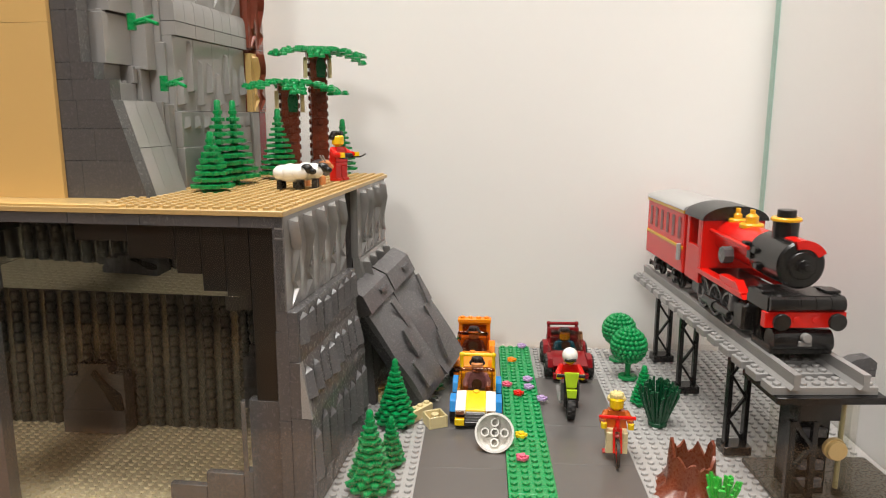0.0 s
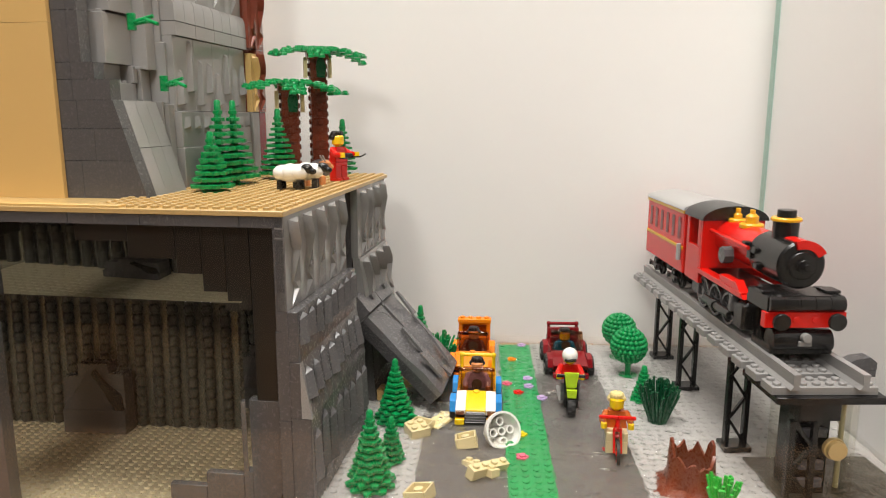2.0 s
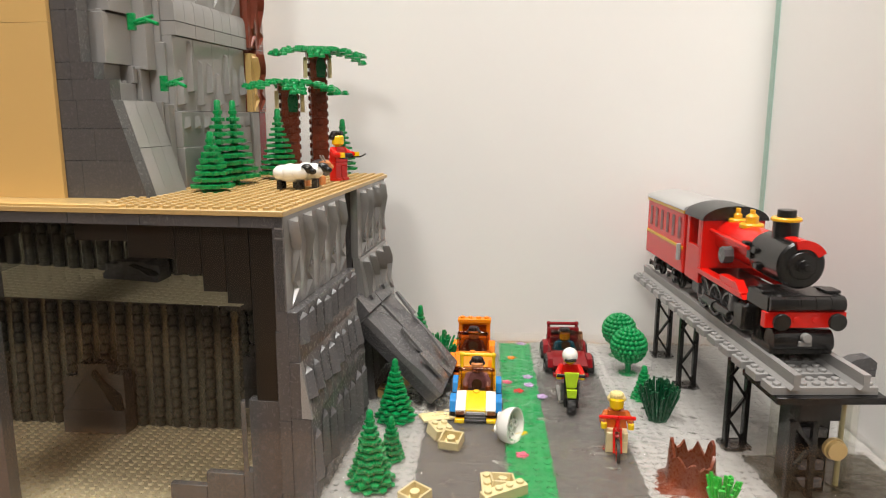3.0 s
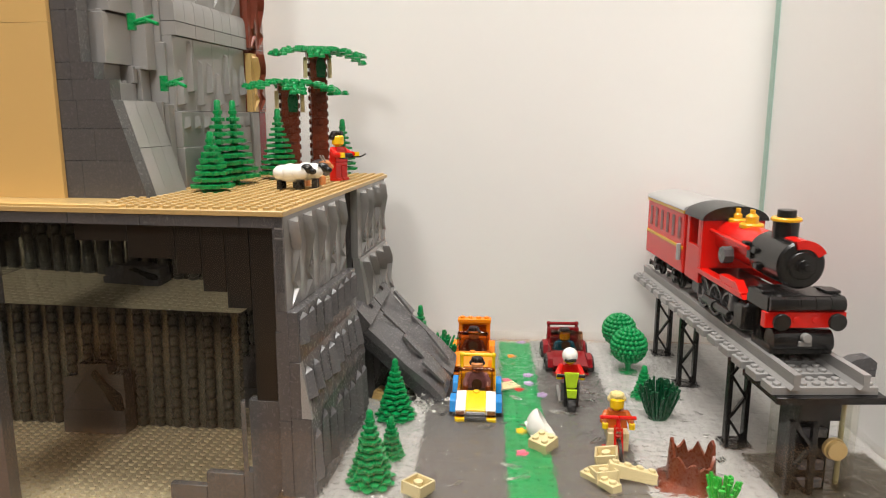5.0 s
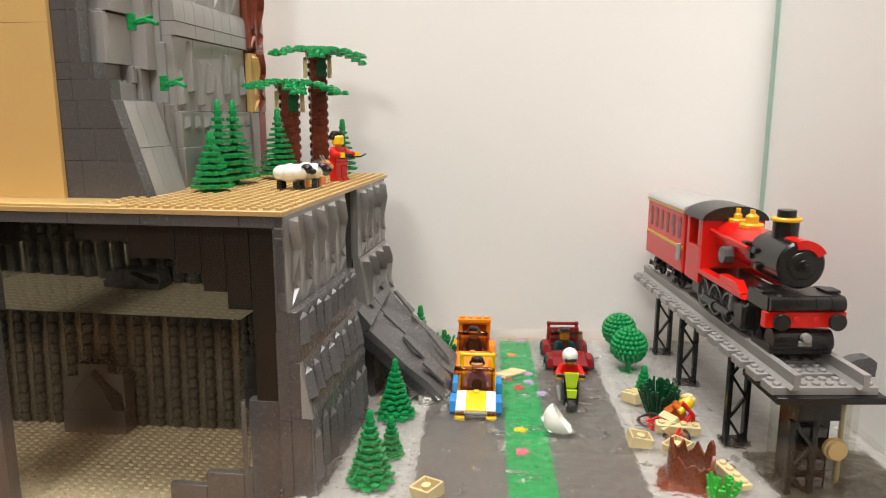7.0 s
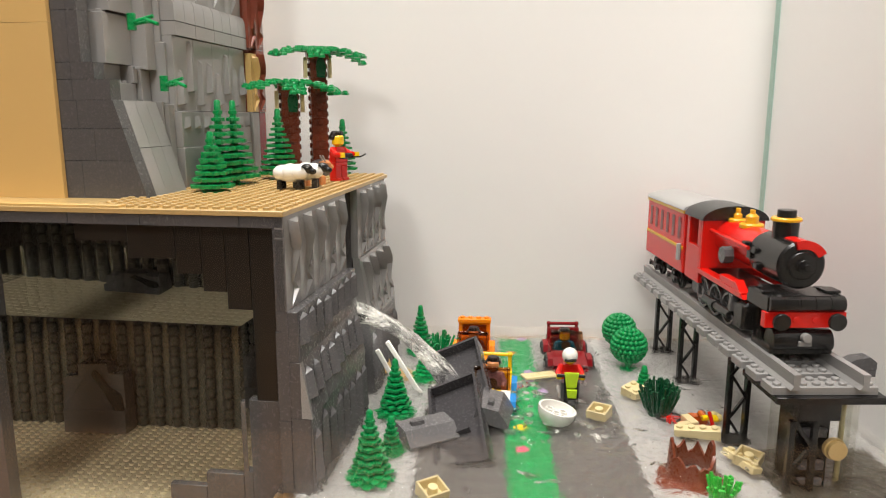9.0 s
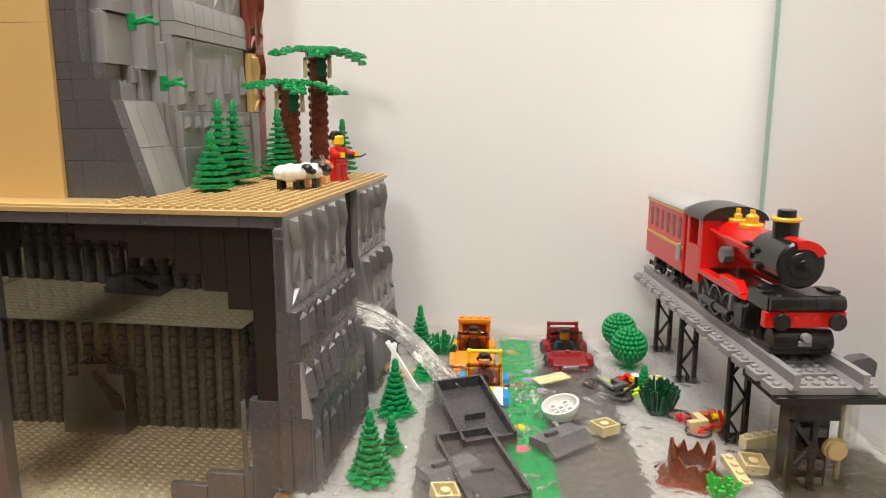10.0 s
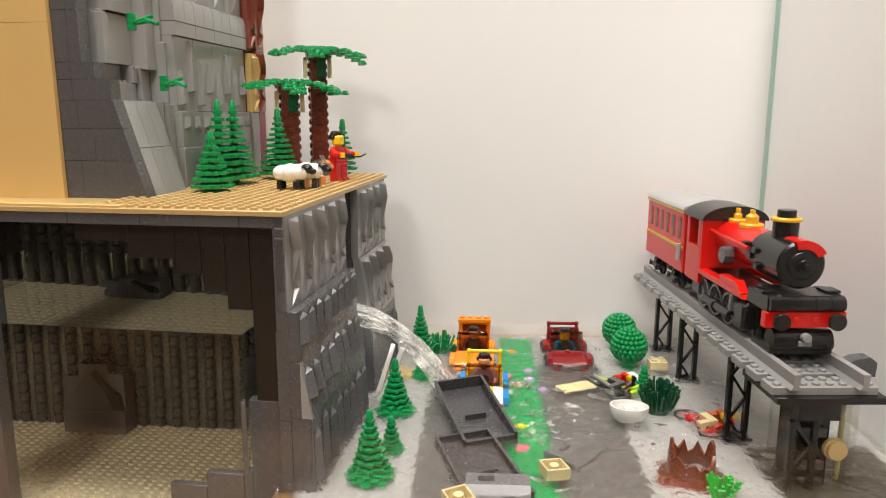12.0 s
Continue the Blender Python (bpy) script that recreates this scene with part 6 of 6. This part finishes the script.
    walk(brick_c, [(0, pose(-0.0793, 0.5747, 0.0010, 0, 0, 10)), (0.6, pose(-0.0620, 0.5311, 0.0010, 8, -0, 40)), (1, pose(-0.0433, 0.4761, 0.0010, -8, -9, 37)), (1.5, pose(-0.0314, 0.4262, 0.0010, 11, 4, 7)), (2, pose(-0.0373, 0.4083, 0.0023, -2, -13, -18)), (3.2, pose(-0.0403, 0.4020, 0.0050, 6, 4, -38)), (4.8, pose(-0.0398, 0.4081, 0.0070, -6, 4, -40)), (5.5, pose(-0.0381, 0.4085, 0.0076, -2, -12, -8)), (6.5, pose(-0.0331, 0.4002, 0.0086, -12, 13, -39)), (7.2, pose(-0.0324, 0.4014, 0.0095, 9, -9, -36)), (8.8, pose(-0.0304, 0.3975, 0.0118, 5, 11, -53)), (9.5, pose(-0.0265, 0.3921, 0.0128, -12, 10, -64)), (10.5, pose(-0.0166, 0.3876, 0.0135, 2, -3, -79)), (12, pose(-0.0123, 0.3824, 0.0145, 3, 2, -65))])
    walk(brick_d, [(0, pose(-0.0791, 0.5811, 0.0010, 0, 0, 60)), (0.5, pose(-0.0725, 0.5603, 0.0010, 6, -10, 50)), (1, pose(-0.0550, 0.5085, 0.0010, -2, 11, 37)), (1.5, pose(-0.0489, 0.4913, 0.0010, 11, 8, 13)), (2.5, pose(-0.0477, 0.5106, 0.0040, -4, -8, 46)), (3.2, pose(-0.0210, 0.4875, 0.0050, 9, 13, 28)), (4.8, pose(0.0349, 0.4748, 0.0070, -0, -6, 42)), (5.5, pose(0.0720, 0.4739, 0.0076, 10, -11, 65)), (6, pose(0.0874, 0.4950, 0.0080, 9, 10, 45)), (6.8, pose(0.1209, 0.5479, 0.0090, -6, -2, 32)), (7.2, pose(0.1315, 0.5614, 0.0095, -11, 9, 35)), (8.8, pose(0.1275, 0.5605, 0.0118, 8, -8, 37)), (9.5, pose(0.1342, 0.5770, 0.0128, 7, -4, 70)), (10, pose(0.1497, 0.5783, 0.0131, 2, 3, 101)), (10.5, pose(0.1810, 0.5844, 0.0135, -4, 2, 69)), (11, pose(0.1819, 0.5996, 0.0138, 0, -3, 56)), (12, pose(0.1616, 0.6222, 0.0145, 0, 3, 89))])
    walk(tile_e, [(0, pose(-0.0803, 0.5902, 0.0010, 0, 0, -15)), (0.6, pose(-0.0790, 0.5876, 0.0010, -1, -12, -45)), (1.5, pose(-0.0248, 0.5225, 0.0010, -2, -12, -18)), (2.5, pose(-0.0386, 0.5258, 0.0040, 1, -12, -48)), (3.2, pose(-0.0273, 0.5274, 0.0050, -2, -0, -70)), (4.8, pose(0.0144, 0.5781, 0.0070, 3, -4, -64)), (6.5, pose(0.0268, 0.6113, 0.0086, -10, -6, -56)), (7.2, pose(0.0259, 0.6132, 0.0095, -10, -8, -35)), (8.8, pose(0.0453, 0.6040, 0.0118, -1, -14, -53)), (9.2, pose(0.0591, 0.5991, 0.0124, -1, -9, -86)), (9.6, pose(0.0637, 0.5953, 0.0129, 8, 2, -73)), (10.5, pose(0.0601, 0.5881, 0.0135, -1, -5, -59)), (12, pose(0.0813, 0.5698, 0.0145, -1, 1, -64))])
    walk(brick_f, [(0, pose(-0.0905, 0.5766, 0.0010, 0, 0, 40)), (0.6, pose(-0.0915, 0.5702, 0.0010, -8, 9, 14)), (3.2, pose(-0.0911, 0.5740, 0.0010, -3, 12, -2)), (7.2, pose(-0.0761, 0.5506, 0.0010, -10, 6, -18)), (8.8, pose(-0.0908, 0.6077, 0.0118, 3, -13, -13)), (12, pose(-0.0932, 0.5961, 0.0145, -5, -3, -19))])
    walk(tile_g, [(0, pose(-0.0771, 0.5774, 0.0010, 0, 0, -50)), (0.5, pose(-0.0758, 0.5749, 0.0010, -12, -6, -36)), (1, pose(-0.0475, 0.4991, 0.0010, 13, -1, -1)), (1.5, pose(-0.0194, 0.4521, 0.0010, 4, -1, 15)), (2, pose(0.0003, 0.4469, 0.0023, -9, 9, 40)), (2.5, pose(0.0034, 0.4323, 0.0040, 10, 5, 8)), (3.2, pose(0.0076, 0.4115, 0.0050, 5, -1, 4)), (4.8, pose(0.0697, 0.4213, 0.0070, -11, 0, 24)), (5.5, pose(0.0976, 0.4349, 0.0076, 12, -8, 50)), (6, pose(0.1088, 0.4439, 0.0080, 11, -4, 32)), (6.6, pose(0.1171, 0.4556, 0.0087, 6, -2, 1)), (7.2, pose(0.1799, 0.4252, 0.0095, -1, 0, 18)), (8.8, pose(0.1772, 0.4452, 0.0118, -6, 11, 12)), (9.2, pose(0.1719, 0.4493, 0.0124, 8, 11, 24)), (9.6, pose(0.1642, 0.4409, 0.0129, 12, 10, 6)), (10.5, pose(0.1691, 0.4210, 0.0135, 1, -4, 7)), (12, pose(0.1427, 0.3649, 0.0145, -3, 0, 25))])
    walk(tile_h, [(0, pose(-0.0816, 0.5848, 0.0010, 0, 0, -30)), (0.6, pose(-0.0790, 0.5798, 0.0010, -12, 3, -56)), (1, pose(-0.0396, 0.5094, 0.0010, 5, 8, -57)), (1.5, pose(-0.0492, 0.4942, 0.0010, -12, 4, -23)), (2.5, pose(-0.0369, 0.5216, 0.0040, 4, 1, -18)), (3.2, pose(-0.0119, 0.4656, 0.0050, 10, -1, -14)), (4.8, pose(0.0822, 0.4545, 0.0070, 5, -11, -11)), (5.5, pose(0.0975, 0.4642, 0.0076, -11, -10, -16)), (6, pose(0.0998, 0.4677, 0.0080, -8, -8, -51)), (6.6, pose(0.1093, 0.4737, 0.0087, 2, 9, -50)), (7.2, pose(0.1534, 0.4645, 0.0095, 11, -3, -51)), (8.8, pose(0.1800, 0.4509, 0.0118, 1, 3, -33)), (9.2, pose(0.1809, 0.4483, 0.0124, 12, 8, -49)), (9.6, pose(0.1770, 0.4511, 0.0129, 1, 14, -74)), (10.5, pose(0.1822, 0.4080, 0.0135, -2, 2, -106)), (12, pose(0.1732, 0.3639, 0.0145, 2, 1, -138))])
    # broken beams and slopes carried out of the breach
    walk(beam_a, [(0, pose(-0.125, 0.545, 0.02, 0, 10, 0)), (7.3, pose(-0.125, 0.545, 0.02, 0, 10, 0)), (8.2, pose(-0.090, 0.555, 0.02, 0, -20, 0)), (8.8, pose(-0.0500, 0.560, 0.010, 0, -31, 0)), (9.9, pose(-0.0500, 0.560, 0.010, 0, -31, 0)), (12, pose(-0.0850, 0.545, 0.006, 0, 22, 0))])
    walk(beam_b, [(0, pose(-0.128, 0.550, 0.02, 0, 10, 0)), (7.3, pose(-0.128, 0.550, 0.02, 0, 10, 0)), (8.2, pose(-0.100, 0.555, 0.02, 0, -20, 0)), (8.8, pose(-0.0600, 0.552, 0.004, 0, -28, 0)), (9.6, pose(-0.0600, 0.552, 0.004, 0, -28, 0)), (10.2, pose(-0.0860, 0.550, 0.004, 0, 20, 10)), (12, pose(-0.0900, 0.552, 0.004, 0, 18, 10))])
    cap_a, cap_b = pose(0.0202, 0.0885, 0, 0, 0, 90), pose(0.0624, 0.0885, 0, 0, 0, 90)
    far = SLAB[-1][1]
    walk(wedge_a, [(t, m @ cap_b) for t, m in SLAB] + [(8.3, pose(-0.070, 0.575, 0.050, 0, 30, 60)), (8.8, pose(-0.030, 0.535, 0.030, 0, 30, 10)), (9.2, pose(0.022, 0.492, 0.014, 0, 4, -25)), (9.5, pose(0.040, 0.485, 0.010, 0, 2, -44)), (10, pose(0.0500, 0.480, 0.010, 0, 2, -50)), (10.6, pose(0.0530, 0.476, 0.007, 0, 2, -42)), (12, pose(0.0560, 0.470, 0.002, 0, 2, -38))])
    walk(wedge_b, [(t, m @ cap_a) for t, m in SLAB] + [(8.3, pose(-0.074, 0.545, 0.045, 0, 30, 20)), (8.8, pose(-0.050, 0.505, 0.020, 0, 20, -40)), (9.2, pose(-0.042, 0.478, 0.010, 0, 4, -68)), (9.6, pose(-0.0300, 0.468, 0.007, 0, 2, -64)), (10, pose(-0.026, 0.438, 0.006, 0, 2, -56)), (10.6, pose(-0.018, 0.432, 0.008, 0, 2, -60)), (11, pose(-0.002, 0.426, 0.012, 0, 4, -70)), (11.5, pose(0.005, 0.418, 0.012, 0, 4, -84)), (12, pose(0.011, 0.412, 0.011, 0, 3, -90))])
    # jet bursts out once the panels give way; its strands waver
    jx, jy, jz = JET_AT
    walk(jet, [(0, CLIFF @ pose(-0.018, 0.188, 0, 0, 0, 90)), (7.9, CLIFF @ pose(-0.018, 0.188, 0, 0, 0, 90)), (8.5, pose(jx, jy, 0)), (12, pose(jx, jy - 0.001, -0.003))])
    for k, s in enumerate(strands):
        rnd = random.Random(k)
        walk(s, [(j * 0.24, pose(rnd.uniform(-0.002, 0.002), rnd.uniform(-0.002, 0.002), rnd.uniform(-0.0015, 0.002), rnd.uniform(-4, 4), rnd.uniform(-2, 2), rnd.uniform(-3, 3))) for j in range(51)])
    rnd = random.Random(21)
    rows = [(0, pose(-0.058, 0.575, 0.002)), (0.5, pose(-0.056, 0.57, 0.004, 0, 0, 30)), (1.5, pose(-0.050, 0.555, 0.006, 0, 0, 70))]
    rows += [(t, pose(-0.05 + rnd.uniform(-0.006, 0.006), 0.56, level(t) + 0.001, 0, 0, 70 + 40 * t)) for t in (2.0, 2.5, 3.2, 4.0, 4.8, 5.6, 6.4, 7.2)]
    rows += [(8.8 + 0.2 * j, pose(-0.020 + rnd.uniform(-0.005, 0.005), 0.575 + rnd.uniform(-0.006, 0.006), level(9) + 0.002, 0, 0, 360 + 50 * j)) for j in range(17)]
    walk(splash_a, rows)
    rows = [(0, pose(-0.062, 0.545, 0.0)), (0.8, pose(-0.045, 0.52, 0.002, 0, 0, 40)), (1.5, pose(-0.030, 0.50, 0.003, 0, 0, 80)), (2.2, pose(-0.030, 0.53, 0.005, 0, 0, 120)), (3.2, pose(-0.034, 0.54, 0.007, 0, 0, 160)), (4.8, pose(-0.034, 0.54, 0.010, 0, 0, 240)), (6, pose(-0.034, 0.54, 0.011, 0, 0, 300)), (7.2, pose(-0.034, 0.54, 0.013, 0, 0, 380))]
    rows += [(8.8 + 0.2 * j, pose(0.030 + rnd.uniform(-0.006, 0.006), 0.555 + rnd.uniform(-0.006, 0.006), level(9) + 0.001, 0, 0, 450 + 45 * j)) for j in range(17)]
    walk(splash_b, rows)
    rows = [(0, pose(0.045, 0.50, -0.012)), (7.2, pose(0.045, 0.50, 0.002)), (8.6, pose(0.05, 0.51, level(8.6) - 0.003, 0, 0, 40))]
    rows += [(8.8 + 0.2 * j, pose(0.060 + rnd.uniform(-0.008, 0.008), 0.505 + rnd.uniform(-0.008, 0.008), level(8.8 + 0.2 * j) - 0.003 - 0.0002 * j, 0, 0, 80 + 30 * j)) for j in range(17)]
    walk(splash_c, rows)
    # foam and the white glint shapes drift away from the breach
    for k, f in enumerate(foam_glints):
        rnd = random.Random(100 + k)
        x, y = rnd.uniform(-0.04, 0.16), rnd.uniform(0.42, 0.66)
        vx, vy, w = rnd.uniform(0.001, 0.005), rnd.uniform(-0.006, 0.003), rnd.uniform(-12, 12)
        rows = []
        for t in (0, 1, 2, 3, 4, 5, 6, 7, 8, 9, 10, 11, 12):
            dip = -0.004 if t < 0.8 + 0.10 * k else 0.0002
            rows.append((t, pose(x + vx * t + rnd.uniform(-0.002, 0.002), y + vy * t + rnd.uniform(-0.002, 0.002), level(t) + dip, 0, 0, rnd.uniform(-15, 15) + w * t)))
        walk(f, rows)
    # reservoir drains
    walk(reservoir, [(t, CLIFF @ pose(0, 0, z)) for t, z in ((0, 0.1362), (3, 0.1300), (6, 0.1238), (9.5, 0.1168), (12, 0.1121))])


motions()
